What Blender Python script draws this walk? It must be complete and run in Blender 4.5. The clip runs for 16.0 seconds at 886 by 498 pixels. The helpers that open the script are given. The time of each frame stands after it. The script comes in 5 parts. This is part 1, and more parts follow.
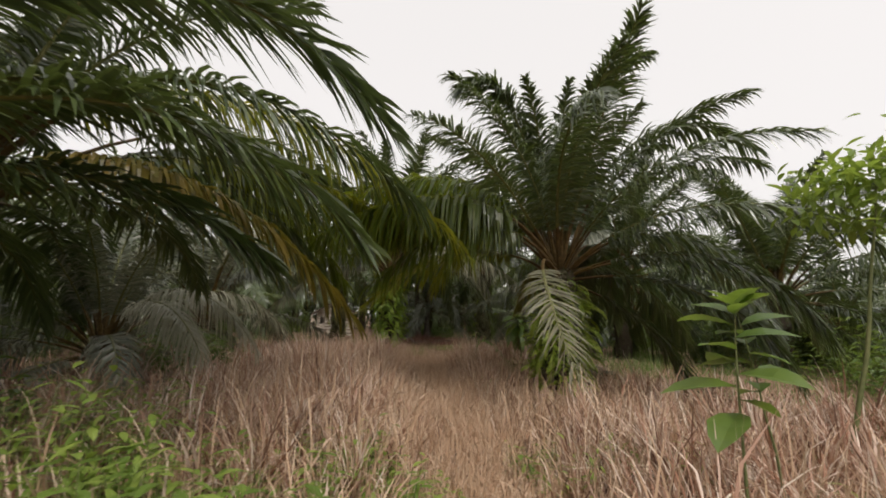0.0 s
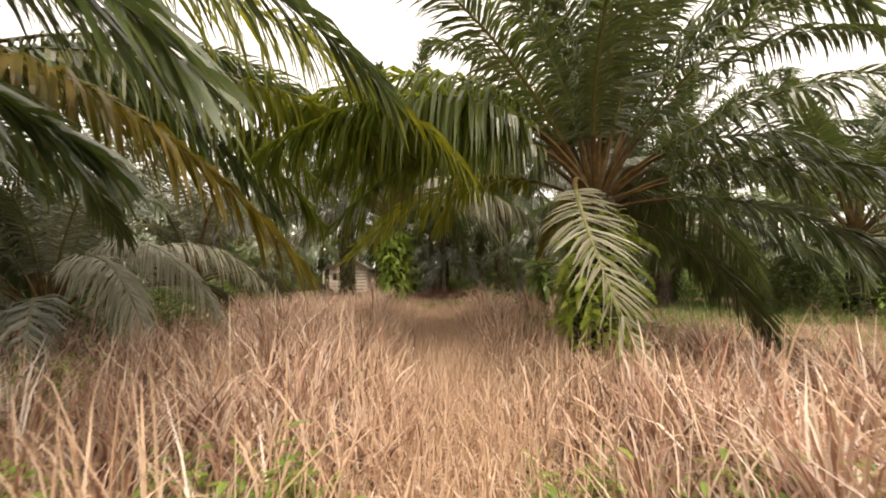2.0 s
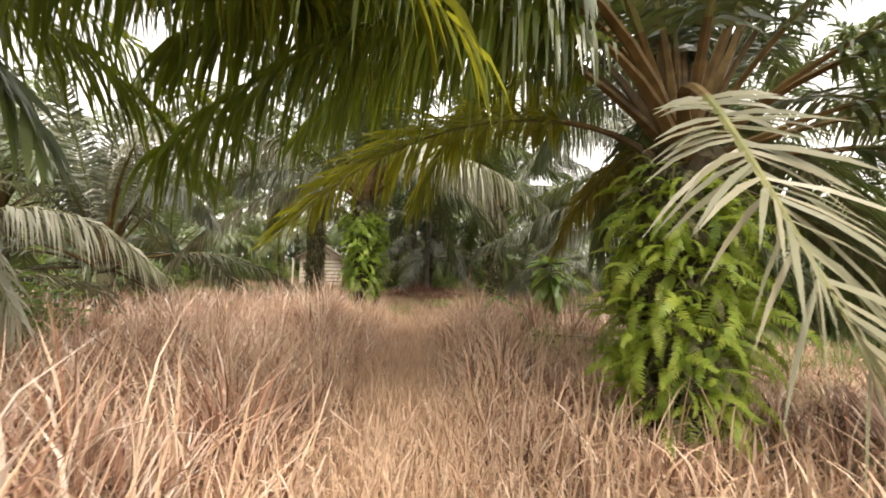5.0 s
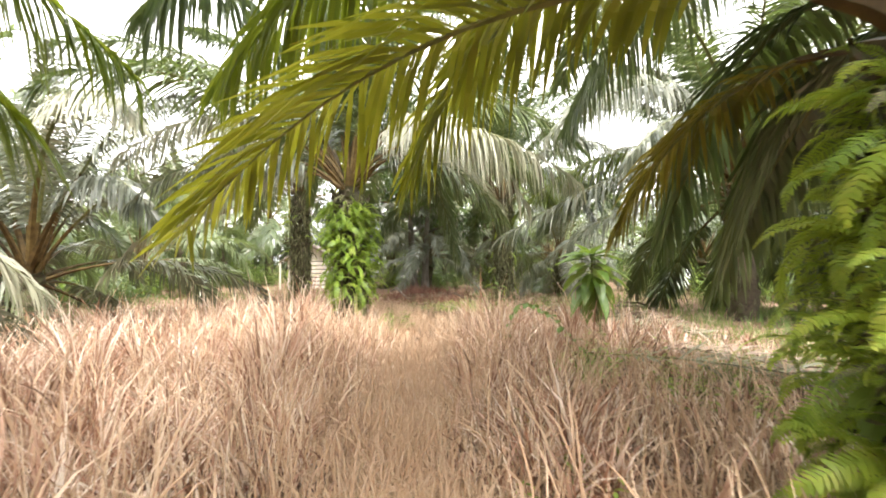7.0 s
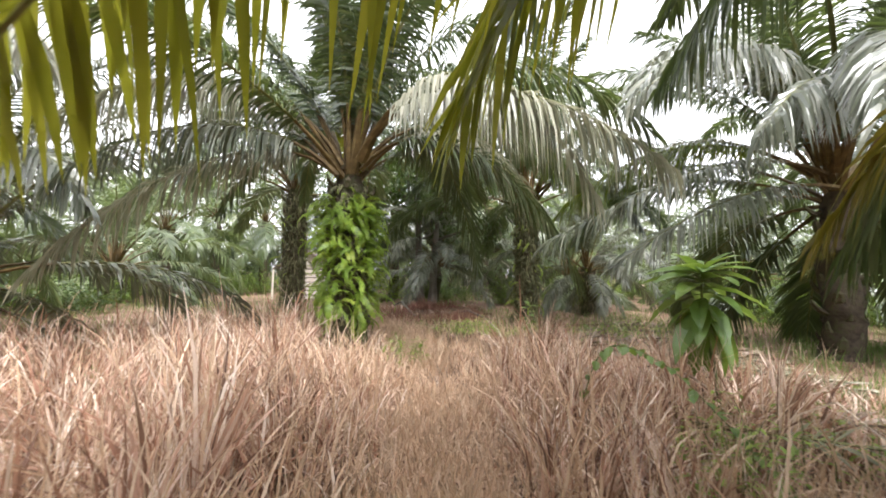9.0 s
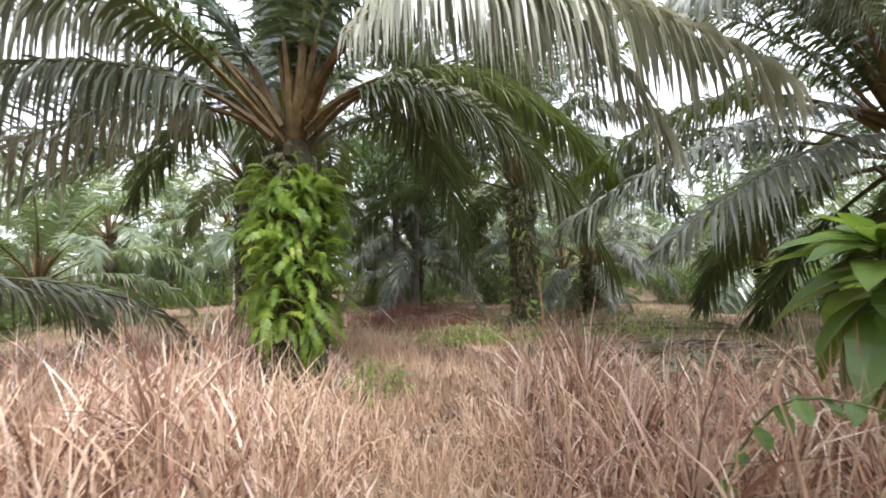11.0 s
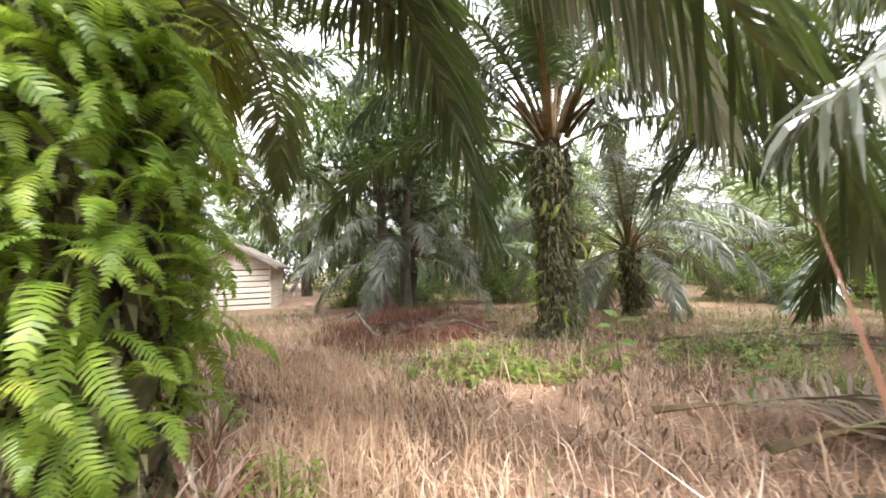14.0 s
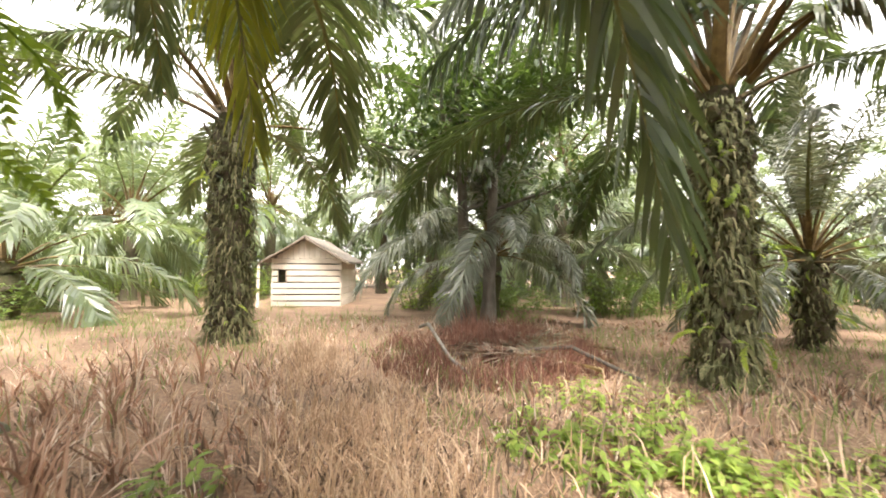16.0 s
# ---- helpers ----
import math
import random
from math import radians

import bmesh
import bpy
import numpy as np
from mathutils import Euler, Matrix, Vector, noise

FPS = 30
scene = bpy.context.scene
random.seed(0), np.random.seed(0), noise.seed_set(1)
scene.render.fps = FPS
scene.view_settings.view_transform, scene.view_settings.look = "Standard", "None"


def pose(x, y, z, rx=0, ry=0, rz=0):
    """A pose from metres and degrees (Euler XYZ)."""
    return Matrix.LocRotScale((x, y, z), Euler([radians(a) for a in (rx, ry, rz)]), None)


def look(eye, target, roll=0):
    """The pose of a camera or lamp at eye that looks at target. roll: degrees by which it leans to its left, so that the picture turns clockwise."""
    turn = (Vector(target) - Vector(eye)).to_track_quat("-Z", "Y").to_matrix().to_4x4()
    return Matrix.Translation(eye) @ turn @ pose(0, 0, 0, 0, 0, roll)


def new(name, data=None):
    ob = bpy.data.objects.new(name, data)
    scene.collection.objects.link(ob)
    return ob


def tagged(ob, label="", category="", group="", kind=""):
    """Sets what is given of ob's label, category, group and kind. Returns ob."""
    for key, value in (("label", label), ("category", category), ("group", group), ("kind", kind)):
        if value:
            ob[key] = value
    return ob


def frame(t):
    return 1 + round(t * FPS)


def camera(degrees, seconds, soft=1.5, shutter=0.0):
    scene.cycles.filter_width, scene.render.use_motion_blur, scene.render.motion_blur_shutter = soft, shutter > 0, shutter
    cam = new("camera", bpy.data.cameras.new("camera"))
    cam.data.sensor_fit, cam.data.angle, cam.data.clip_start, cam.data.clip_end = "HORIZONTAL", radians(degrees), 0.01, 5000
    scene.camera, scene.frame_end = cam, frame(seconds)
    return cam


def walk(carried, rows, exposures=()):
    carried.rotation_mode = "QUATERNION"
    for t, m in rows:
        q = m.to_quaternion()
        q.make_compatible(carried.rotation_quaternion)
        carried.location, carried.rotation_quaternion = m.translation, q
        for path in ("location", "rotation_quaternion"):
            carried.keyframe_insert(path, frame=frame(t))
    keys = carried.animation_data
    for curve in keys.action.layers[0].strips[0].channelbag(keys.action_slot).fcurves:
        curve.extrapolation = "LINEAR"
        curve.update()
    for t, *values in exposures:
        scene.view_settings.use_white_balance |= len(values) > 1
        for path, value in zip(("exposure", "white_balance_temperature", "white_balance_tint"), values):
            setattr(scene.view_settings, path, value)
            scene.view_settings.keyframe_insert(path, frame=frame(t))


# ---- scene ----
cam = camera(92.6, 16.0, soft=1.8, shutter=0.35)
PATH = [
    (0, (-0.5, -5.2, 1.6), (-0.466, -3.225, 1.913), 1.0),
    (0.5, (-0.402, -4.691, 1.597), (-0.318, -2.709, 1.856), 0.4),
    (1, (-0.339, -4.227, 1.548), (-0.235, -2.241, 1.762), -0.0),
    (1.5, (-0.223, -3.73, 1.462), (-0.153, -1.739, 1.634), -1.4),
    (2, (-0.124, -3.173, 1.446), (-0.187, -1.176, 1.549), -0.9),
    (2.5, (-0.067, -2.596, 1.468), (-0.126, -0.599, 1.57), -0.7),
    (3, (-0.013, -2.001, 1.463), (-0.06, -0.004, 1.56), -0.2),
    (5.5, (-0.045, 0.224, 1.46), (-0.049, 2.223, 1.537), 1.8),
    (6, (-0.103, 0.716, 1.454), (-0.103, 2.715, 1.53), 1.1),
    (6.5, (-0.091, 1.312, 1.477), (-0.077, 3.311, 1.54), -0.5),
    (7, (-0.173, 1.885, 1.496), (-0.166, 3.884, 1.559), -0.5),
    (7.5, (-0.22, 2.435, 1.516), (-0.216, 4.433, 1.592), 0.2),
    (8, (-0.359, 2.974, 1.508), (-0.388, 4.971, 1.612), 2.0),
    (10.5, (-0.66, 5.526, 1.513), (-0.579, 7.521, 1.631), -1.3),
    (11, (-0.611, 6.043, 1.453), (-0.519, 8.038, 1.568), -1.6),
    (11.5, (-0.549, 6.573, 1.382), (-0.451, 8.567, 1.497), -1.3),
    (12, (-0.547, 7.137, 1.345), (-0.438, 9.13, 1.457), -1.6),
    (12.5, (-0.535, 7.733, 1.368), (-0.423, 9.727, 1.473), -1.8),
    (13, (-0.558, 8.271, 1.376), (-0.439, 10.265, 1.475), -2.0),
    (13.5, (-0.535, 8.843, 1.411), (-0.409, 10.837, 1.509), -2.0),
    (14, (-0.57, 9.405, 1.42), (-0.451, 11.4, 1.507), -2.2),
    (14.5, (-0.57, 9.966, 1.441), (-0.493, 11.963, 1.535), -1.6),
    (15, (-0.686, 10.482, 1.422), (-0.759, 12.479, 1.513), -1.0),
    (15.5, (-0.756, 11.032, 1.44), (-0.951, 13.02, 1.531), 0.0),
    (16, (-0.85, 11.592, 1.482), (-1.09, 13.576, 1.571), 0.2),
]
walk(cam, [(t, look(eye, target, roll)) for t, eye, target, roll in PATH],
     [(0, -0.34, 6600, 12), (0.5, -0.38, 6700, 12), (1, -0.22, 6950, 13), (2, 0.65, 7350, 17), (3, 0.8, 6900, 13), (5.5, 1.5, 6900, 13), (6, 1.9, 6700, 9), (6.5, 2.1, 6550, 9), (7.2, 2.15, 6450, 9), (8, 1.75, 6350, 11),
      (10.5, 1.48, 5800, 13), (12.5, 1.45, 5850, 17), (13.5, 1.8, 5900, 19), (14, 2.05, 6150, 14), (15, 2.6, 6650, 8), (15.5, 2.6, 6750, 9), (16, 2.4, 6650, 11)])

# ---- world, sun, exposure ----
world = bpy.data.worlds.new("overcast_sky")
scene.world = world
world.use_nodes = True
wn, wl = world.node_tree.nodes, world.node_tree.links
SUN_EL, SUN_AZ = 58.0, 150.0
sky = wn.new("ShaderNodeTexSky")
sky.sky_type = "NISHITA"
sky.sun_disc = False
sky.sun_elevation, sky.sun_rotation = radians(SUN_EL), radians(SUN_AZ)
sky.air_density, sky.dust_density, sky.ozone_density = 1.0, 6.0, 1.0
grey = wn.new("ShaderNodeHueSaturation")
grey.inputs["Saturation"].default_value = 0.12
wl.new(sky.outputs[0], grey.inputs["Color"])
# thin cloud: lifts the sky to an even white
cloud = wn.new("ShaderNodeMix")
cloud.data_type = "RGBA"
cloud.inputs["Factor"].default_value = 0.6
cloud.inputs["B"].default_value = (10.9, 10.7, 10.5, 1)
wl.new(grey.outputs[0], cloud.inputs["A"])
bg = wn["Background"]
bg.inputs["Strength"].default_value = 0.15
wl.new(cloud.outputs["Result"], bg.inputs["Color"])
sun = new("sun", bpy.data.lights.new("sun", "SUN"))
sun.data.energy, sun.data.angle, sun.data.color = 2.2, radians(15), (1.0, 0.95, 0.88)
az, el = radians(SUN_AZ), radians(SUN_EL)
sun.matrix_world = look((20 * math.sin(az) * math.cos(el), 20 * math.cos(az) * math.cos(el), 20 * math.sin(el)), (0, 0, 0))


# ---- materials ----
def mat(name, rough=0.6, spec=0.5, metal=0.0):
    m = bpy.data.materials.new(name)
    m.use_nodes = True
    p = m.node_tree.nodes["Principled BSDF"]
    p.inputs["Roughness"].default_value = rough
    p.inputs["Specular IOR Level"].default_value = spec
    p.inputs["Metallic"].default_value = metal
    return m, m.node_tree.nodes, m.node_tree.links, p


def ramp(nodes, stops):
    r = nodes.new("ShaderNodeValToRGB")
    e = r.color_ramp.elements
    while len(e) < len(stops):
        e.new(0.5)
    for s, (at, col) in zip(e, stops):
        s.position, s.color = at, (*col, 1)
    return r


def noise_tex(nodes, links, scale, detail=4.0, coords="Object", stretch=None):
    tc = nodes.new("ShaderNodeTexCoord")
    n = nodes.new("ShaderNodeTexNoise")
    n.inputs["Scale"].default_value, n.inputs["Detail"].default_value = scale, detail
    if stretch:
        mp = nodes.new("ShaderNodeMapping")
        mp.inputs["Scale"].default_value = stretch
        links.new(tc.outputs[coords], mp.inputs["Vector"])
        links.new(mp.outputs[0], n.inputs["Vector"])
    else:
        links.new(tc.outputs[coords], n.inputs["Vector"])
    return n


def mathn(nodes, links, op, a, b):
    n = nodes.new("ShaderNodeMath")
    n.operation = op
    for i, v in enumerate((a, b)):
        if isinstance(v, (int, float)):
            n.inputs[i].default_value = v
        else:
            links.new(v, n.inputs[i])
    return n.outputs[0]


def leafy(name, stops, rough=0.4, trans=0.25, trans_col=(0.25, 0.4, 0.03), noise_scale=2.5, spec=0.5, w=(0.45, 0.25, 0.3)):
    """A leaf: colour from leaf, plant and patch; gloss above, light through it."""
    m, n, l, p = mat(name, rough, spec)
    geo, info = n.new("ShaderNodeNewGeometry"), n.new("ShaderNodeObjectInfo")
    tex = noise_tex(n, l, noise_scale, 3.0)
    v = mathn(n, l, "MULTIPLY", geo.outputs["Random Per Island"], w[0])
    v = mathn(n, l, "ADD", v, mathn(n, l, "MULTIPLY", info.outputs["Random"], w[1]))
    v = mathn(n, l, "ADD", v, mathn(n, l, "MULTIPLY", tex.outputs["Fac"], w[2]))
    r = ramp(n, stops)
    l.new(v, r.inputs["Fac"])
    l.new(r.outputs["Color"], p.inputs["Base Color"])
    bump = n.new("ShaderNodeBump")
    bump.inputs["Strength"].default_value = 0.25
    fine = noise_tex(n, l, 60.0, 2.0)
    l.new(fine.outputs["Fac"], bump.inputs["Height"])
    l.new(bump.outputs[0], p.inputs["Normal"])
    if trans > 0:
        tr = n.new("ShaderNodeBsdfTranslucent")
        mixc = n.new("ShaderNodeMix")
        mixc.data_type, mixc.blend_type = "RGBA", "MIX"
        mixc.inputs["Factor"].default_value = 0.65
        l.new(r.outputs["Color"], mixc.inputs["A"])
        mixc.inputs["B"].default_value = (*trans_col, 1)
        l.new(mixc.outputs["Result"], tr.inputs["Color"])
        mx = n.new("ShaderNodeMixShader")
        mx.inputs["Fac"].default_value = trans
        l.new(p.outputs[0], mx.inputs[1])
        l.new(tr.outputs[0], mx.inputs[2])
        l.new(mx.outputs[0], n["Material Output"].inputs["Surface"])
    return m


def rough_stuff(name, stops, scale, rough=0.85, bump=0.5, stretch=None, spec=0.3, detail=6.0, big=None):
    """Soil, bark, wood: noise at two scales with relief."""
    m, n, l, p = mat(name, rough, spec)
    a = noise_tex(n, l, scale, detail, stretch=stretch)
    b = noise_tex(n, l, big or scale * 0.15, 3.0)
    info = n.new("ShaderNodeObjectInfo")
    v = mathn(n, l, "MULTIPLY", a.outputs["Fac"], 0.55)
    v = mathn(n, l, "ADD", v, mathn(n, l, "MULTIPLY", b.outputs["Fac"], 0.35))
    v = mathn(n, l, "ADD", v, mathn(n, l, "MULTIPLY", info.outputs["Random"], 0.15))
    r = ramp(n, stops)
    l.new(v, r.inputs["Fac"])
    l.new(r.outputs["Color"], p.inputs["Base Color"])
    bp = n.new("ShaderNodeBump")
    bp.inputs["Strength"].default_value, bp.inputs["Distance"].default_value = bump, 0.02
    l.new(a.outputs["Fac"], bp.inputs["Height"])
    l.new(bp.outputs[0], p.inputs["Normal"])
    return m


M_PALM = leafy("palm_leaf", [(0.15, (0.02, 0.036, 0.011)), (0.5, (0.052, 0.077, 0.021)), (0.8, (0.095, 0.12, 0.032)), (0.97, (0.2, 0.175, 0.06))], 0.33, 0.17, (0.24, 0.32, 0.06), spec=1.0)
M_PALM_DRY = leafy("palm_leaf_fading", [(0.2, (0.055, 0.065, 0.014)), (0.5, (0.15, 0.125, 0.026)), (0.8, (0.26, 0.185, 0.045))], 0.4, 0.36, (0.48, 0.38, 0.035))
# lit copy of palm_leaf: sunlight through the blade put into a yellower colour
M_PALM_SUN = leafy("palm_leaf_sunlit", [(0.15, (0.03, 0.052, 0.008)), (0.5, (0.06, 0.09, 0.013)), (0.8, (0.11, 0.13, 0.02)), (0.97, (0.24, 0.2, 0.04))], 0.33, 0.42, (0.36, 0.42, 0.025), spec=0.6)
# grey sheen of the sky on the leaflets, put into the base colour
M_PALM_GREY = leafy("palm_leaf_sheen_grey", [(0.15, (0.06, 0.075, 0.05)), (0.5, (0.15, 0.16, 0.115)), (0.85, (0.31, 0.305, 0.235))], 0.3, 0.12, (0.3, 0.35, 0.1), spec=0.7)
M_PALM_GOLD = leafy("palm_leaf_yellowing", [(0.15, (0.055, 0.08, 0.01)), (0.5, (0.12, 0.14, 0.018)), (0.8, (0.21, 0.2, 0.03)), (0.97, (0.34, 0.27, 0.05))], 0.35, 0.45, (0.5, 0.48, 0.03), spec=0.6)
# stronger, whitish sky gloss painted as leaf colour
M_WHITE = leafy("palm_leaf_sheen_white", [(0.2, (0.2, 0.205, 0.14)), (0.6, (0.36, 0.355, 0.26)), (0.9, (0.5, 0.47, 0.38))], 0.33, 0.28, (0.4, 0.38, 0.22), spec=0.7)
# lit copy of palm_leaf: open-sky light and haze of the background painted in
M_PALM_FAR_LIT = leafy("palm_leaf_far_lit", [(0.15, (0.045, 0.07, 0.028)), (0.5, (0.11, 0.145, 0.062)), (0.8, (0.2, 0.225, 0.115)), (0.97, (0.33, 0.33, 0.18))], 0.32, 0.3, (0.34, 0.44, 0.12), spec=0.9)
M_PALE = leafy("palm_leaf_pale_dry", [(0.2, (0.11, 0.115, 0.06)), (0.6, (0.19, 0.185, 0.11)), (0.9, (0.26, 0.235, 0.15))], 0.5, 0.15, (0.4, 0.36, 0.2))
M_DEAD = leafy("palm_leaf_dead", [(0.2, (0.1, 0.068, 0.046)), (0.6, (0.25, 0.18, 0.13)), (0.9, (0.43, 0.36, 0.29))], 0.7, 0.05, (0.3, 0.2, 0.1))
M_RACHIS = rough_stuff("palm_rachis", [(0.3, (0.06, 0.075, 0.02)), (0.7, (0.2, 0.19, 0.07))], 9.0, 0.5, 0.2)
M_PETIOLE = rough_stuff("palm_petiole", [(0.3, (0.03, 0.02, 0.009)), (0.5, (0.095, 0.06, 0.02)), (0.72, (0.2, 0.138, 0.05))], 7.0, 0.6, 0.4)
M_BARK = rough_stuff("palm_bark", [(0.3, (0.03, 0.022, 0.016)), (0.48, (0.085, 0.065, 0.045)), (0.56, (0.07, 0.075, 0.03)), (0.66, (0.13, 0.105, 0.075)), (0.8, (0.2, 0.17, 0.12))], 14.0, 0.95, 1.0, big=3.0)
M_FERN = leafy("fern_leaf", [(0.12, (0.035, 0.08, 0.012)), (0.36, (0.13, 0.22, 0.03)), (0.6, (0.3, 0.4, 0.055)), (0.9, (0.56, 0.52, 0.1))], 0.45, 0.5, (0.44, 0.58, 0.06), noise_scale=6.0, w=(0.2, 0.32, 0.5))
M_MOSS = leafy("withered_fern", [(0.2, (0.05, 0.055, 0.022)), (0.55, (0.14, 0.14, 0.06)), (0.9, (0.3, 0.25, 0.14))], 0.8, 0.1, (0.3, 0.25, 0.1))
M_WEED = leafy("weed_leaf", [(0.15, (0.1, 0.165, 0.03)), (0.5, (0.2, 0.285, 0.055)), (0.85, (0.34, 0.4, 0.09)), (0.98, (0.5, 0.42, 0.08))], 0.5, 0.4, (0.42, 0.55, 0.07))
M_BROAD = leafy("broad_leaf", [(0.15, (0.045, 0.09, 0.02)), (0.55, (0.095, 0.16, 0.035)), (0.85, (0.19, 0.26, 0.05)), (0.98, (0.4, 0.36, 0.06))], 0.38, 0.35, (0.32, 0.45, 0.05), spec=0.6)
M_DARKLEAF = leafy("dark_tree_leaf", [(0.15, (0.022, 0.045, 0.014)), (0.6, (0.05, 0.085, 0.025)), (0.95, (0.1, 0.145, 0.04))], 0.33, 0.25, (0.22, 0.34, 0.04), spec=0.7)
M_GRASS = leafy("dry_grass", [(0.18, (0.085, 0.04, 0.026)), (0.4, (0.32, 0.158, 0.095)), (0.6, (0.55, 0.35, 0.26)), (0.84, (0.85, 0.74, 0.62))], 0.6, 0.25, (0.58, 0.39, 0.26), 0.6, 0.35, (0.7, 0.0, 0.35))
M_HEAP = leafy("dead_brush", [(0.15, (0.07, 0.03, 0.02)), (0.55, (0.2, 0.085, 0.055)), (0.9, (0.36, 0.2, 0.13))], 0.7, 0.1, (0.4, 0.2, 0.1), 1.0)
M_STRAW = leafy("straw_stalk", [(0.2, (0.4, 0.25, 0.15)), (0.6, (0.56, 0.39, 0.26)), (0.9, (0.7, 0.56, 0.42))], 0.5, 0.15, (0.7, 0.5, 0.3), 0.6, 0.4)
M_GREENGRASS = leafy("green_grass", [(0.15, (0.07, 0.13, 0.03)), (0.6, (0.16, 0.24, 0.06)), (0.95, (0.35, 0.36, 0.13))], 0.5, 0.3, (0.3, 0.5, 0.06))
M_SOIL = rough_stuff("leaf_litter_soil", [(0.3, (0.07, 0.042, 0.027)), (0.47, (0.16, 0.095, 0.062)), (0.58, (0.27, 0.175, 0.115)), (0.68, (0.36, 0.25, 0.17)), (0.82, (0.46, 0.36, 0.26))], 30.0, 0.95, 1.0, big=0.9)
M_WOOD = rough_stuff("weathered_plank", [(0.3, (0.42, 0.36, 0.28)), (0.55, (0.64, 0.57, 0.48)), (0.8, (0.78, 0.72, 0.63))], 5.0, 0.85, 0.3, (1.0, 1.0, 9.0))
M_DARKWOOD = rough_stuff("dark_wood", [(0.3, (0.04, 0.03, 0.02)), (0.7, (0.16, 0.12, 0.08))], 8.0, 0.9, 0.4)
M_THATCH = rough_stuff("roof_thatch", [(0.3, (0.07, 0.055, 0.045)), (0.7, (0.25, 0.215, 0.18))], 12.0, 0.9, 0.6)
M_TREEBARK = rough_stuff("tree_bark", [(0.3, (0.05, 0.042, 0.035)), (0.55, (0.16, 0.14, 0.115)), (0.8, (0.34, 0.31, 0.27))], 7.0, 0.9, 0.8, (1, 1, 0.3))
M_STEM = rough_stuff("green_stem", [(0.3, (0.07, 0.1, 0.03)), (0.7, (0.2, 0.2, 0.08))], 12.0, 0.6, 0.2)
# near-black colour standing for the shade inside the hut
M_ROOM_SHADE = rough_stuff("room_shade", [(0.3, (0.01, 0.009, 0.008)), (0.7, (0.025, 0.02, 0.018))], 5.0)


# ---- mesh helpers ----
def mesh_from(name, verts, faces, mats, slots=None, smooth=False):
    me = bpy.data.meshes.new(name)
    me.from_pydata(verts, [], faces)
    for m in mats if isinstance(mats, (list, tuple)) else [mats]:
        me.materials.append(m)
    if slots is not None:
        me.polygons.foreach_set("material_index", slots)
    if smooth:
        me.polygons.foreach_set("use_smooth", [True] * len(me.polygons))
    me.update()
    return me


def part(name, me, parent, label="", m=None):
    ob = new(name, me)
    ob.parent = parent
    if m is not None:
        ob.matrix_basis = m
    return tagged(ob, label) if label else ob


def thing(name, x, y, z=0.0, rz=0.0, label="", category="", group="", kind=""):
    ob = new(name)
    ob.empty_display_size = 0.2
    ob.matrix_basis = pose(x, y, z, 0, 0, rz)
    return tagged(ob, label, category, group, kind)


def tube(V, F, pts, radii, sides=6, flat=1.0):
    """Adds a tapered tube along the points to the lists V and F."""
    start, n = len(V), len(pts)
    for i, (p, r) in enumerate(zip(pts, radii)):
        t = (pts[min(i + 1, n - 1)] - pts[max(i - 1, 0)]).normalized()
        a = t.cross(Vector((0, 0, 1)))
        a = a.normalized() if a.length > 1e-3 else Vector((1, 0, 0))
        b = a.cross(t)
        for k in range(sides):
            w = 2 * math.pi * k / sides
            V.append(p + a * (math.cos(w) * r) + b * (math.sin(w) * r * flat))
    for i in range(n - 1):
        for k in range(sides):
            j = (k + 1) % sides
            F.append((start + i * sides + k, start + i * sides + j, start + (i + 1) * sides + j, start + (i + 1) * sides + k))
    F.append(tuple(start + k for k in range(sides)))
    F.append(tuple(start + (n - 1) * sides + k for k in reversed(range(sides))))


def ribbon(V, F, base, d, side, length, width, droop, segs=3, shape=(0.55, 1.0, 0.75)):
    """A leaf blade that hangs under its own weight; pointed at the end."""
    start = len(V)
    g = Vector((0, 0, -1))
    length = length / math.sqrt((1 - 0.25 * droop) ** 2 + droop * droop)
    for i in range(segs):
        u = i / segs
        p = base + d * (length * u * (1 - 0.25 * droop * u)) + g * (length * droop * u * u)
        w = side * (0.5 * width * shape[min(i, len(shape) - 1)])
        V.append(p - w)
        V.append(p + w)
    V.append(base + d * (length * (1 - 0.25 * droop)) + g * (length * droop))
    for i in range(segs - 1):
        s = start + 2 * i
        F.append((s, s + 1, s + 3, s + 2))
    s = start + 2 * (segs - 1)
    F.append((s, s + 1, s + 2))


def bez(P, u):
    v = 1 - u
    return P[0] * (v * v * v) + P[1] * (3 * v * v * u) + P[2] * (3 * v * u * u) + P[3] * (u * u * u)


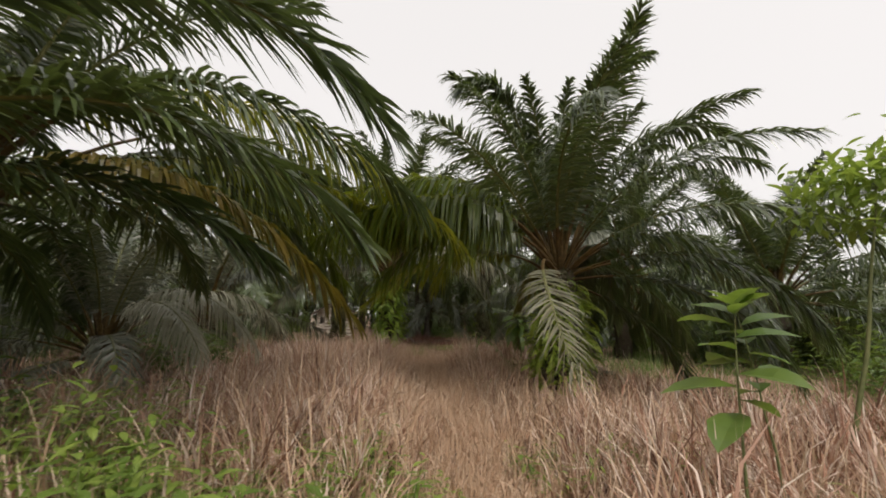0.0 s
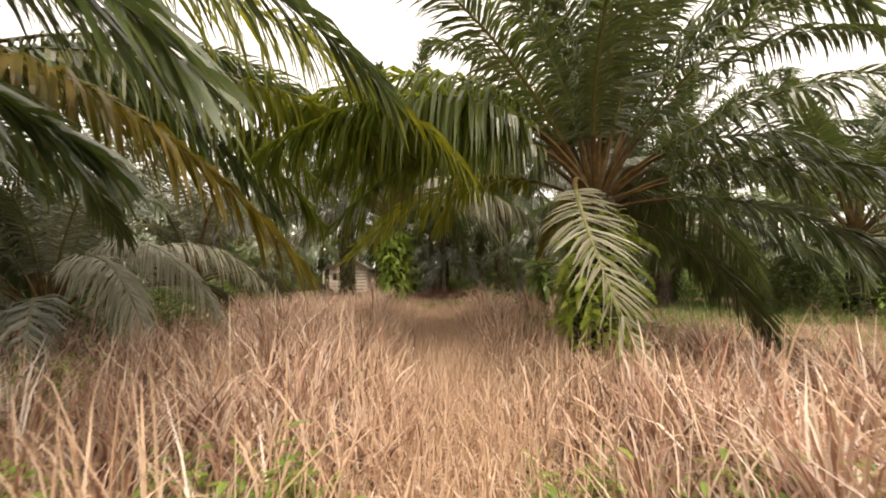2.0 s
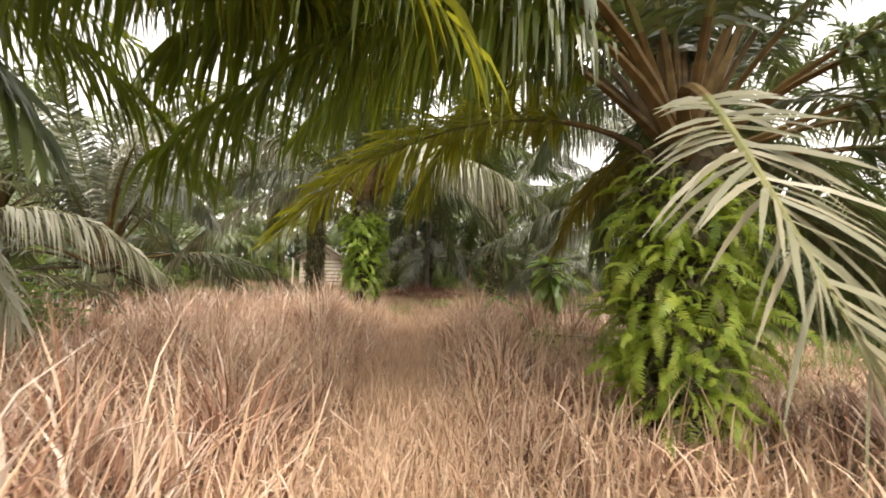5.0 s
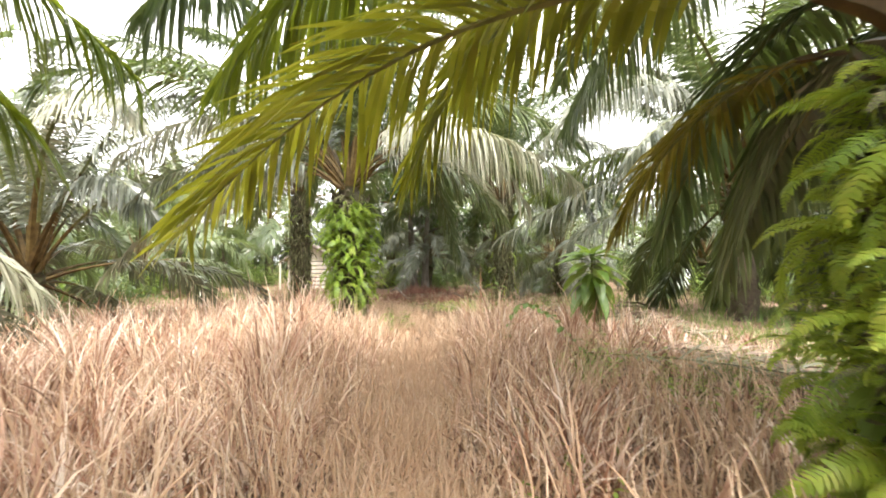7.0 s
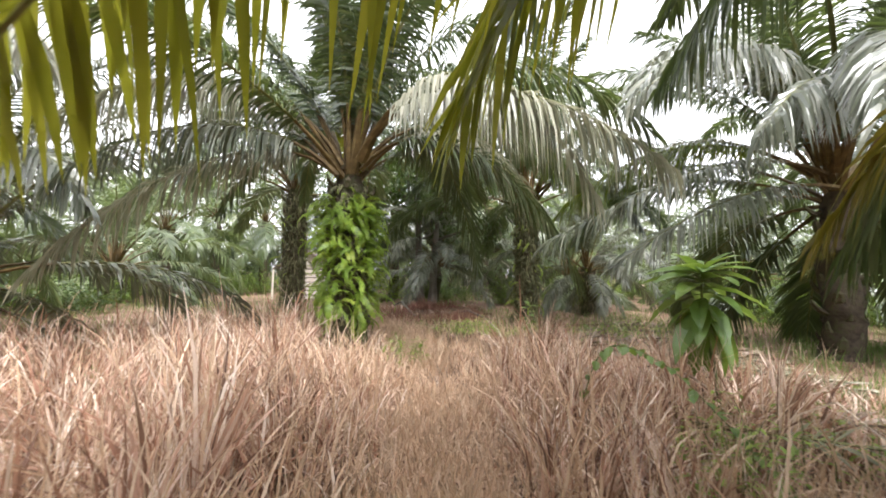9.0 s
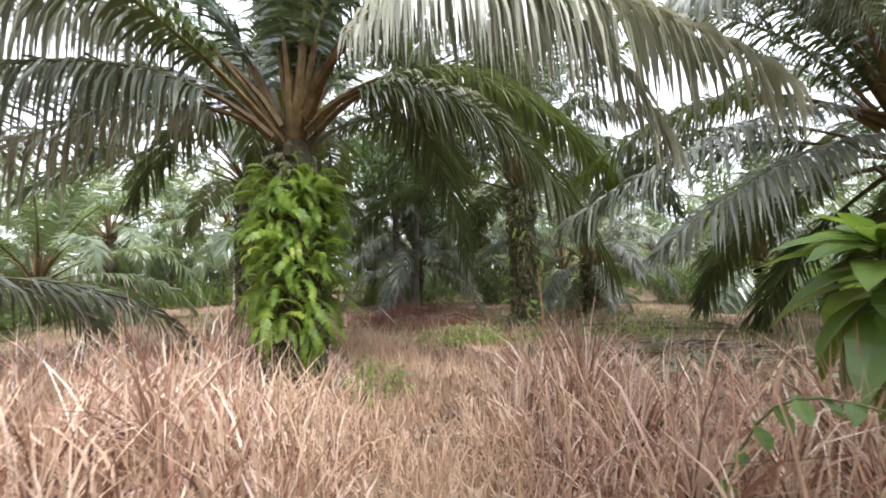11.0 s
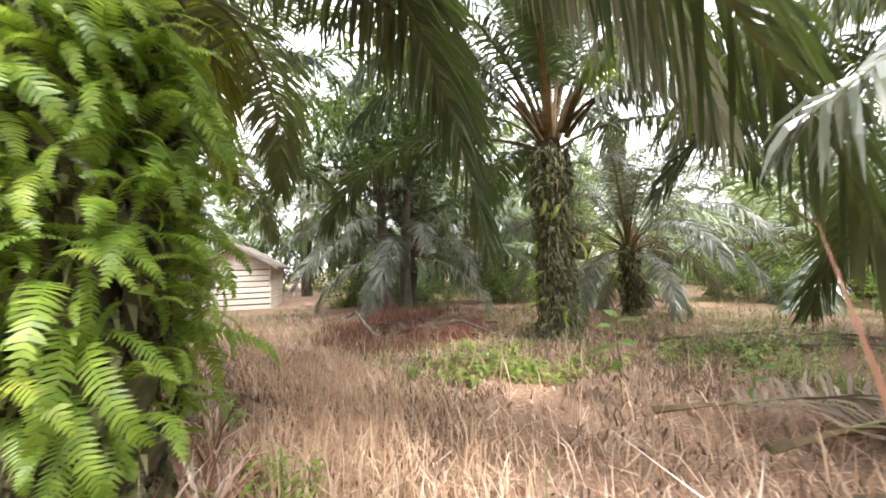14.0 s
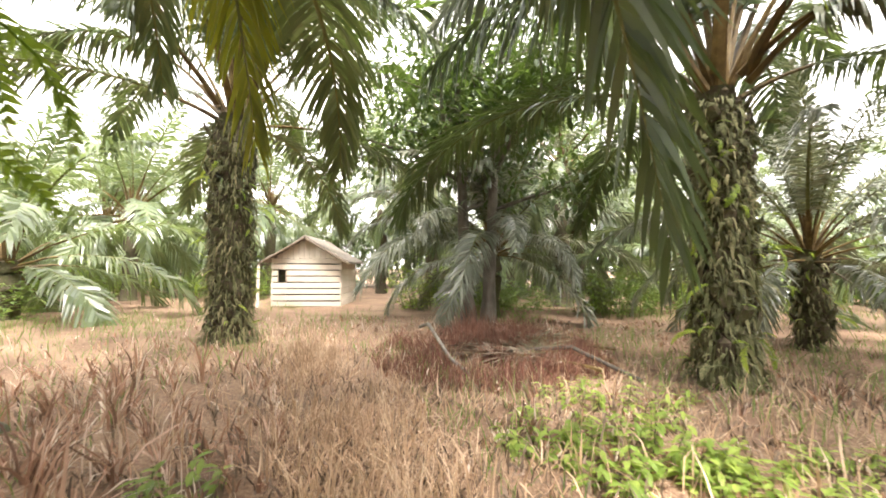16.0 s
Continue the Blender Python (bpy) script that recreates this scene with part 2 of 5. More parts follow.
def frond_mesh(name, P, pairs=80, leaf=0.8, width=0.042, droop=0.5, petiole=0.2, spread=22, seed=1, segs=3, leaf_mat=None, thick=0.05, gaps=0.03, plumose=18):
    """An oil-palm frond along the Bezier P: a tapering stalk with rows of long leaflets."""
    rng = random.Random(seed)
    P = [Vector(p) for p in P]
    V, F, S = [], [], []
    N = 14 if pairs > 70 or pairs < 65 else 7
    sides = 5 if N > 7 else 3
    pts = [bez(P, i / N) for i in range(N + 1)]
    tube(V, F, pts, [thick * (1 - i / N) ** 0.9 + 0.004 + 0.03 * max(0, 1 - 6 * i / N) for i in range(N + 1)], sides, 0.6)
    S += [2 if j // sides < N * petiole * 0.9 else 1 for j in range(len(F))]
    count = len(F)
    for i in range(pairs):
        u = petiole + (1 - petiole) * (i + 0.5) / pairs
        k = (u - petiole) / (1 - petiole)
        c = bez(P, u)
        t = (bez(P, min(u + 0.01, 1)) - bez(P, u - 0.01)).normalized()
        side = t.cross(Vector((0, 0, 1)))
        side = side.normalized() if side.length > 0.05 else Vector((1, 0, 0))
        up = side.cross(t)
        prof = min(1.0, 0.45 + 1.7 * k) * (1.0 - 0.62 * max(0.0, (k - 0.45) / 0.55) ** 1.6)
        for sgn in (-1, 1):
            if rng.random() < gaps:
                continue
            fwd = radians(spread + 42 * k + rng.uniform(-9, 9))
            lift = radians(rng.uniform(-plumose, plumose) + 8)
            d = (side * (sgn * math.cos(fwd)) + t * math.sin(fwd))
            d = (d * math.cos(lift) + up * math.sin(lift)).normalized()
            wd = (t - d * t.dot(d)).normalized()
            wd = (wd + d.cross(wd) * rng.uniform(-0.5, 0.5)).normalized()
            L = leaf * prof * rng.uniform(0.85, 1.1)
            ribbon(V, F, c + t * rng.uniform(-0.01, 0.01), d, wd, L, width * rng.uniform(0.8, 1.15), droop * rng.uniform(0.7, 1.35), segs)
    S += [0] * (len(F) - count)
    return mesh_from(name, V, F, [leaf_mat or M_PALM, M_RACHIS, M_PETIOLE], S)


def arc(el, bend, length):
    """Bezier of a frond that leaves the crown at el degrees and bows down by bend degrees."""
    pts, p, n = [Vector((0, 0, 0))], Vector((0, 0, 0)), 24
    for i in range(n):
        a = radians(el - bend * ((i + 0.5) / n) ** 1.3)
        p = p + Vector((0, math.cos(a), math.sin(a))) * (length / n)
        pts.append(p.copy())
    a0, a1 = radians(el), radians(el - bend)
    k = length / 3.0
    return [pts[0], Vector((0, math.cos(a0), math.sin(a0))) * k, pts[-1] - Vector((0, math.cos(a1), math.sin(a1))) * k, pts[-1]]


CLASSES = [(84, 40, 5.2), (72, 58, 6.0), (58, 78, 6.5), (42, 92, 6.5), (24, 92, 6.2), (2, 80, 5.4), (-28, 55, 4.2)]
FRONDS = {}
for lod, (pairs, segs, width) in {"near": (130, 3, 0.053), "far": (66, 2, 0.085)}.items():
    for ci, (el_, bend_, len_) in enumerate(CLASSES):
        for v in range(2):
            FRONDS[lod, ci, v] = frond_mesh(f"frond_{lod}", arc(el_ + 6 * v, bend_ + 8 * v, len_), pairs, 1.05, width, 0.45 + 0.12 * v, 0.2, seed=ci * 7 + v, segs=segs)


# "young" set: same fronds in the paler colour that stands for background light
for ci, (el_, bend_, len_) in enumerate(CLASSES):
    for v in range(2):
        FRONDS["young", ci, v] = frond_mesh("frond_far_lit", arc(el_ + 6 * v, bend_ + 8 * v, len_), 66, 1.05, 0.085, 0.45 + 0.12 * v, 0.2, seed=ci * 7 + v + 50, segs=2, leaf_mat=M_PALM_FAR_LIT)


# crowns whose grey colour carries painted sky sheen
for ci, (el_, bend_, len_) in enumerate(CLASSES):
    for v in range(2):
        FRONDS["grey", ci, v] = frond_mesh("frond_grey", arc(el_ + 6 * v, bend_ + 8 * v, len_), 80, 1.05, 0.06, 0.45 + 0.12 * v, 0.2, seed=ci * 7 + v + 90, segs=2, leaf_mat=M_PALM_GREY)


# leaf stubs that clad a palm trunk
def stub_mesh():
    V, F = [], []
    tube(V, F, [Vector((0, -0.05, -0.05)), Vector((0, 0.05, 0.05)), Vector((0, 0.11, 0.2)), Vector((0, 0.1, 0.3))], [0.11, 0.1, 0.07, 0.035], 6, 0.5)
    return mesh_from("leaf_base", V, F, M_BARK)


STUB = stub_mesh()


def fern_mesh(seed, length=0.55, pairs=17):
    rng = random.Random(seed)
    V, F, S = [], [], []
    a = arc(45 - 6 * seed, 95 + 8 * seed, length)
    tube(V, F, [bez(a, i / 6) for i in range(7)], [0.005 - 0.0006 * i for i in range(7)], 3)
    n0 = len(F)
    for i in range(pairs):
        u = 0.1 + 0.88 * (i + 0.5) / pairs
        c = bez(a, u)
        t = (bez(a, min(1, u + 0.02)) - bez(a, u - 0.02)).normalized()
        L = length * 0.115 * math.sin(math.pi * (0.2 + 0.78 * u)) ** 0.7
        for sgn in (-1, 1):
            d = (Vector((sgn, 0, 0)) + t * 0.35 + Vector((0, 0, rng.uniform(-0.2, 0.2)))).normalized()
            ribbon(V, F, c, d, t, L * rng.uniform(0.85, 1.1), 0.0155 * length / 0.55, 0.2, 2, (1.0, 0.9))
    return mesh_from("fern_frond", V, F, [M_FERN, M_STEM], [1] * n0 + [0] * (len(F) - n0))


FERNS = [fern_mesh(s, 0.36 + 0.06 * s, 24) for s in range(6)]


def leaf_blade(V, F, base, d, up, length, width, fold=0.25, droop=0.3):
    """A broad leaf with a folded midrib and a bent tip."""
    side = d.cross(up).normalized()
    s = len(V)
    for u, w in ((0.0, 0.05), (0.22, 0.7), (0.5, 1.0), (0.78, 0.65)):
        c = base + d * (length * u) + up * (-droop * length * u * u)
        V.extend([c - side * (0.5 * width * w) + up * (fold * 0.5 * width * w), c, c + side * (0.5 * width * w) + up * (fold * 0.5 * width * w)])
    V.append(base + d * length - up * (droop * length))
    for i in range(3):
        a = s + 3 * i
        F.append((a, a + 1, a + 4, a + 3))
        F.append((a + 1, a + 2, a + 5, a + 4))
    a = s + 9
    F.append((a, a + 1, s + 12))
    F.append((a + 1, a + 2, s + 12))


def single_leaf(name, m, length=1.0, width=0.5, droop=0.25):
    V, F = [], []
    leaf_blade(V, F, Vector((0, 0, 0)), Vector((0, 1, 0)), Vector((0, 0, 1)), length, width, 0.25, droop)
    return mesh_from(name, V, F, m)


CLIMBER = single_leaf("climber_leaf", M_WEED, 1.0, 0.6, 0.25)
DRY_FERNS = []
for f in FERNS[:4]:
    d = f.copy()
    d.materials[0] = M_MOSS
    DRY_FERNS.append(d)

# ---- ground ----
PATH_X = [(-9, -0.75), (-5.5, -0.5), (-2, -0.05), (0, 0.0), (3, -0.3), (5.5, -0.6), (9, -0.55), (12, -0.85), (15, -1.9), (19, -4.2), (23, -6.5), (40, -9)]


def path_x(y):
    for (y0, x0), (y1, x1) in zip(PATH_X, PATH_X[1:]):
        if y <= y1:
            return x0 + (x1 - x0) * max(0.0, (y - y0) / (y1 - y0))
    return PATH_X[-1][1]


def ground_z(x, y):
    return 0.05 * noise.noise(Vector((x * 0.35, y * 0.35, 0))) + 0.02 * noise.noise(Vector((x * 1.7, y * 1.7, 3)))


def build_ground():
    V, F = [], []
    xs = [-400, -150, -60] + [-30 + 0.5 * i for i in range(121)] + [60, 150, 400]
    ys = [-400, -100, -30] + [-12 + 0.5 * i for i in range(105)] + [60, 150, 400]
    for y in ys:
        for x in xs:
            inside = abs(x) < 30 and -12 < y < 40
            V.append((x, y, ground_z(x, y) if inside else 0.0))
    w = len(xs)
    for j in range(len(ys) - 1):
        for i in range(w - 1):
            F.append((j * w + i, j * w + i + 1, (j + 1) * w + i + 1, (j + 1) * w + i))
    ob = new("ground", mesh_from("ground", V, F, M_SOIL, smooth=True))
    tagged(ob, "reddish brown soil strewn with dry straw litter", "ground", kind="structure")


build_ground()


# ---- palms ----
def trunk_mesh(h, r, seed):
    rng = random.Random(seed)
    V, F = [], []
    n = 12
    pts = [Vector((0.04 * math.sin(i * 0.7 + seed), 0.04 * math.cos(i * 0.9 + seed), -0.1 + (h + 0.35) * i / n)) for i in range(n + 1)]
    rad = [r * (1.22 if i == 0 else 1.08 if i == 1 else 0.95 + 0.1 * rng.random()) * (0.75 if i == n else 1) for i in range(n + 1)]
    tube(V, F, pts, rad, 14)
    return mesh_from("trunk", V, F, M_BARK, smooth=True)


def crosses_path(x, y, z, a, ci, s):
    """Whether a frond of that class would hang into the walked line."""
    c = [Vector(p) * s for p in arc(*CLASSES[ci])]
    turn = Matrix.Rotation(radians(a), 3, "Z")
    for i in range(2, 13):
        p = turn @ bez(c, i / 12) + Vector((x, y, z))
        if -8 < p.y < 15.5 and abs(p.x - path_x(p.y)) < 1.5 and p.z < 3.6:
            return True
    return False


def palm(x, y, h, r, seed, fronds=30, lod="near", ferns=0, fern_mass=0, dry=0, climbers=0, fern_top=0.9, fern_low=0.25, stubs=0, scale=1.0, skip=(), low=6, shag=0, label="oil palm with arching green fronds in dry grass", group="oil palms"):
    """An oil palm: trunk, stubs of cut leaves, ferns on it and a crown of fronds. skip: (from, to) bearings with no old fronds."""
    rng = random.Random(seed)
    top = thing("oil_palm", x, y, 0, 0, label, "palm tree", group)
    trunk = part("trunk", trunk_mesh(h, r, seed), top)
    for i in range(stubs):
        z = 0.1 + (h - 0.05) * (i + rng.random() * 0.3) / stubs
        a = i * 137.5 + rng.uniform(-8, 8)
        q = radians(a)
        part("leaf_base", STUB, trunk, "", pose(-math.sin(q) * r * 0.92, math.cos(q) * r * 0.92, z, rng.uniform(-22, 18), rng.uniform(-20, 20), a) @ Matrix.Scale(rng.uniform(0.45, 1.15), 4))
    for i in range(ferns):
        z = fern_low + (h * fern_top + 0.25 - fern_low) * rng.random() ** 0.9
        a = rng.uniform(0, 360)
        q = radians(a)
        rr = r * (0.95 + 0.45 * math.sin(math.pi * min(1, z / h)))
        part("fern_frond", rng.choice(FERNS), trunk, "", pose(-math.sin(q) * rr, math.cos(q) * rr, z, rng.uniform(-45, 55), rng.uniform(-35, 35), a + rng.uniform(-80, 80)) @ Matrix.Scale(rng.uniform(0.45, 1.05), 4))
    for i in range(dry):
        z, a = 0.2 + h * 0.95 * rng.random(), rng.uniform(0, 360)
        q = radians(a)
        part("dead_fern", rng.choice(DRY_FERNS), trunk, "", pose(-math.sin(q) * r * 1.05, math.cos(q) * r * 1.05, z, rng.uniform(-60, 30), rng.uniform(-35, 35), a + rng.uniform(-60, 60)) @ Matrix.Scale(rng.uniform(0.5, 1.1), 4))
    for i in range(climbers):
        z, a = 0.3 + h * 0.8 * rng.random(), rng.uniform(0, 360)
        q = radians(a)
        part("climber_leaf", CLIMBER, trunk, "", pose(-math.sin(q) * r * 1.3, math.cos(q) * r * 1.3, z, rng.uniform(-60, 20), rng.uniform(-30, 30), a + rng.uniform(-50, 50)) @ Matrix.Scale(rng.uniform(0.12, 0.24), 4))
    if shag:
        # moss, roots and dead fern that hang from the old leaf bases
        V, F = [], []
        for i in range(shag):
            z, q = h * 1.02 * rng.random(), rng.uniform(0, 6.283)
            out = Vector((math.cos(q), math.sin(q), 0))
            flare = 1.0 + 0.35 * max(0, 1 - z / 0.5)
            d = (out * rng.uniform(0.2, 1.0) + Vector((rng.uniform(-0.4, 0.4), rng.uniform(-0.4, 0.4), rng.uniform(-0.7, 0.7)))).normalized()
            sd = d.cross(Vector((rng.uniform(-1, 1), rng.uniform(-1, 1), 1))).normalized()
            ribbon(V, F, out * (r * rng.uniform(0.95, 1.25) * flare) + Vector((0, 0, max(0.05, z))), d, sd, rng.uniform(0.08, 0.26), rng.uniform(0.012, 0.05), rng.uniform(0.6, 1.6), 2, (0.8, 1.0))
        V = [Vector((v.x, v.y, max(v.z, 0.0))) for v in V]
        tagged(part("moss_tangle", mesh_from("moss_tangle", V, F, M_MOSS), trunk, "grey-green moss and dead fern"), kind="stuff")
    if fern_mass:
        # the ferns that cannot be told apart, deep in the thicket
        V, F = [], []
        src = [[v.co.copy() for v in f.vertices] for f in FERNS]
        idx = [[tuple(p.vertices) for p in f.polygons] for f in FERNS]
        for i in range(fern_mass):
            z, a, c = fern_low - 0.1 + (h * fern_top + 0.25 - fern_low) * rng.random() ** 0.85, rng.uniform(0, 360), rng.randrange(len(FERNS))
            q = radians(a)
            rr = r * (0.9 + 0.4 * math.sin(math.pi * min(1, z / h)))
            m = pose(-math.sin(q) * rr, math.cos(q) * rr, z, rng.uniform(-55, 50), rng.uniform(-40, 40), a + rng.uniform(-85, 85)) @ Matrix.Scale(rng.uniform(0.5, 1.35), 4)
            n0 = len(V)
            V.extend(m @ v for v in src[c])
            F.extend(tuple(n0 + k for k in f) for f in idx[c])
        tagged(part("fern_thicket", mesh_from("fern_thicket", V, F, M_FERN), trunk), kind="stuff")
    for i in range(fronds):
        k = i / fronds
        ci = min(low, int(k * (low + 1)))
        a = (i * 137.5 + seed * 40 + rng.uniform(-12, 12)) % 360
        if any(lo < a < hi and ci >= c for lo, hi, c in skip):
            continue
        q = radians(a)
        if crosses_path(x, y, h, a, ci, scale):
            continue
        rr = 0.6 * r * min(1, 0.25 + k)
        part("frond", FRONDS[lod, ci, rng.randrange(2)], top, "", pose(-math.sin(q) * rr, math.cos(q) * rr, h + 0.3 - 0.35 * k, rng.uniform(-7, 7), rng.uniform(-14, 14), a) @ Matrix.Scale(scale * rng.uniform(0.88, 1.08), 4))
    return top


def own_frond(top, P, leaf_mat=M_PALM, label="", **kw):
    """A frond of the palm top along world points P."""
    o = Vector(top.location)
    return part("frond", frond_mesh("frond", [Vector(p) - o for p in P], leaf_mat=leaf_mat, **kw), top, label)


palm_a = palm(2.1, 3.6, 2.35, 0.28, 1, 56, ferns=280, fern_mass=460, climbers=40, dry=70, shag=900, stubs=130, scale=0.82, skip=[(70, 215, 3), (0, 70, 3), (300, 359, 3), (270, 359, 4)], label="oil palm with fern-clad trunk and brown leaf stalks")
palm_b = palm(-2.3, 11.7, 3.0, 0.28, 2, 50, fern_low=0.75, ferns=280, fern_mass=480, climbers=34, dry=110, shag=1500, stubs=130, skip=[(170, 290, 2), (20, 170, 4)], label="tall oil palm with a trunk thick with green ferns")
palm_c = palm(2.1, 17.5, 3.6, 0.29, 3, 44, ferns=70, dry=120, shag=3200, stubs=120, skip=[(90, 270, 3), (0, 360, 5)], label="tall oil palm with rough mossy trunk")
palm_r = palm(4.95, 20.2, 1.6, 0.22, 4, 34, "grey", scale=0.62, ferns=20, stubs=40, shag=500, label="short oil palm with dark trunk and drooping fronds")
palm_l = palm(-5.95, 19.3, 4.2, 0.33, 5, 38, ferns=60, dry=100, shag=3000, stubs=110, skip=[(150, 300, 3), (0, 360, 5)], label="tall oil palm with shaggy trunk beside the hut clearing")
palm_e = palm(7.2, 12.3, 3.0, 0.33, 6, 44, stubs=40, skip=[(60, 205, 3)], label="oil palm with grey arching fronds")
palm_l0 = palm(-7.0, 0.4, 2.9, 0.33, 7, 44, stubs=30, skip=[(215, 345, 2), (0, 360, 5)], label="oil palm with dark overhanging fronds")
palm_l00 = palm(-5.6, -2.4, 2.2, 0.33, 12, 40, stubs=20, scale=0.85, skip=[(225, 345, 1), (0, 360, 5)], label="oil palm with dark fronds over the path")
palm_l1 = palm(-8.2, 5.0, 0.5, 0.3, 8, 44, "grey", stubs=10, scale=0.75, skip=[(225, 320, 2)], label="low oil palm with pale drooping fronds")
palm_f = palm(11.5, 9.5, 2.2, 0.33, 10, 42, skip=[(40, 165, 3)], label="oil palm standing behind the fern-clad one")
palm_g = palm(-9.2, 11.2, 1.1, 0.3, 61, 42, "grey", skip=[(190, 310, 3)], label="low oil palm with grey-green fronds in the thicket")
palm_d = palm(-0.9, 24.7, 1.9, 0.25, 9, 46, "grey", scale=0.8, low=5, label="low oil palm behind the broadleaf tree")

# single fronds that hang towards the walked line
own_frond(palm_a, [(1.9, 3.7, 2.5), (1.4, 4.0, 3.2), (-0.5, 4.9, 3.5), (-2.2, 5.2, 1.75)], label="yellowing frond", pairs=115, leaf=1.05, width=0.05, droop=0.38, petiole=0.28, spread=14, seed=31, leaf_mat=M_PALM_GOLD)
own_frond(palm_a, [(2.3, 4.0, 2.6), (2.7, 5.6, 3.4), (2.2, 6.3, 2.9), (1.75, 6.6, 1.75)], label="brownish drooping frond", pairs=95, leaf=0.6, droop=0.6, seed=32, leaf_mat=M_PALM_DRY)
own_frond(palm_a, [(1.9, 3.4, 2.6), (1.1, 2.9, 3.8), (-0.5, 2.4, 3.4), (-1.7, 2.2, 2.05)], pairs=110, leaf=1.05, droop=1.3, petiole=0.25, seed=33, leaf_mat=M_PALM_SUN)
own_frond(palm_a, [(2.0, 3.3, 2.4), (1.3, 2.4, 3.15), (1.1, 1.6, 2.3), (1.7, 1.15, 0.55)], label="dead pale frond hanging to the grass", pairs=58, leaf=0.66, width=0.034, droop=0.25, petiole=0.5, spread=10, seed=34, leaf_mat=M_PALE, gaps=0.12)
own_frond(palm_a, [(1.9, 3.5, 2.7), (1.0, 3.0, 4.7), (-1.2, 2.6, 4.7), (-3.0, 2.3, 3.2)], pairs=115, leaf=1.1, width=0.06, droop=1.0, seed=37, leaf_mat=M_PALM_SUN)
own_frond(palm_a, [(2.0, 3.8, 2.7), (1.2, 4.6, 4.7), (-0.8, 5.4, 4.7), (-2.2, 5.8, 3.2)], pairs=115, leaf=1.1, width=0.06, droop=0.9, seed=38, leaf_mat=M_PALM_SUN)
own_frond(palm_a, [(2.3, 3.4, 2.6), (3.2, 2.8, 3.7), (4.6, 2.0, 3.3), (5.6, 1.5, 1.6)], pairs=105, leaf=1.0, droop=0.6, seed=35)
own_frond(palm_a, [(2.3, 3.8, 2.5), (3.0, 4.0, 3.0), (4.4, 4.4, 2.7), (5.4, 4.8, 1.2)], pairs=105, leaf=1.0, droop=0.6, seed=36)
own_frond(palm_a, [(2.0, 3.6, 2.8), (1.6, 3.5, 5.4), (0.8, 3.2, 7.2), (-0.1, 3.0, 6.3)], pairs=130, leaf=1.0, width=0.05, droop=0.6, seed=121)
own_frond(palm_a, [(2.3, 3.6, 2.8), (3.0, 3.6, 5.4), (4.6, 3.4, 6.6), (6.2, 3.2, 5.2)], pairs=130, leaf=1.0, width=0.05, droop=0.6, seed=122)
own_frond(palm_a, [(2.2, 3.6, 2.8), (2.5, 3.5, 5.6), (3.0, 3.4, 7.2), (4.1, 3.3, 7.4)], pairs=130, leaf=0.95, width=0.05, droop=0.5, seed=123)
own_frond(palm_a, [(2.2, 3.8, 2.7), (2.7, 5.2, 4.0), (2.9, 6.6, 3.4), (2.7, 7.4, 1.7)], label="olive drooping frond", pairs=130, leaf=0.9, width=0.05, droop=0.8, seed=124)
own_frond(palm_a, [(2.3, 3.7, 2.7), (3.4, 4.8, 4.0), (4.2, 5.8, 3.2), (4.4, 6.4, 1.5)], pairs=130, leaf=0.95, width=0.05, droop=0.8, seed=125)
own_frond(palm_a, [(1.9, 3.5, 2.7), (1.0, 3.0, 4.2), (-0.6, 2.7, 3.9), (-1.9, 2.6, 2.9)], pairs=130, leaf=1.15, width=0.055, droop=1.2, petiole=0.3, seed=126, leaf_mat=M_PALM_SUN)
own_frond(palm_a, [(1.9, 3.7, 2.8), (0.9, 4.4, 5.2), (-1.0, 5.2, 5.2), (-2.8, 5.6, 3.7)], pairs=130, leaf=1.1, width=0.055, droop=1.1, petiole=0.25, seed=127)
own_frond(palm_l0, [(-6.8, 0.9, 3.2), (-5.0, 2.2, 4.4), (-3.4, 3.4, 3.9), (-2.5, 4.2, 2.3)], pairs=125, leaf=1.05, width=0.055, droop=0.9, seed=128, leaf_mat=M_PALM_SUN)
own_frond(palm_l0, [(-6.8, 0.7, 3.4), (-4.5, 1.5, 4.6), (-2.2, 2.1, 4.0), (-0.6, 2.4, 2.95)], label="yellow-green frond", pairs=130, leaf=1.2, width=0.055, droop=1.5, seed=129, leaf_mat=M_PALM_GOLD)
own_frond(palm_a, [(2.0, 3.8, 2.7), (1.6, 5.0, 4.6), (0.3, 5.9, 4.2), (-0.5, 6.2, 2.35)], label="yellowing frond", pairs=120, leaf=0.95, width=0.05, droop=0.6, petiole=0.25, seed=130, leaf_mat=M_PALM_GOLD)
own_frond(palm_l0, [(-6.8, 0.9, 3.3), (-5.4, 3.0, 4.9), (-3.8, 4.6, 4.4), (-2.6, 5.2, 3.0)], pairs=130, leaf=1.1, width=0.05, droop=1.3, seed=148, leaf_mat=M_PALM_SUN)
own_frond(palm_l0, [(-6.8, 0.9, 3.3), (-5.0, 2.6, 5.2), (-3.0, 4.0, 4.9), (-1.7, 4.6, 3.6)], pairs=130, leaf=1.1, width=0.05, droop=1.3, seed=149)
own_frond(palm_l0, [(-6.9, 0.5, 3.2), (-5.6, 0.9, 6.1), (-2.3, 1.6, 5.2), (0.1, 1.95, 2.6)], label="frond with yellowing tip", pairs=130, leaf=1.2, width=0.06, droop=0.9, spread=22, seed=41, leaf_mat=M_PALM_GOLD)
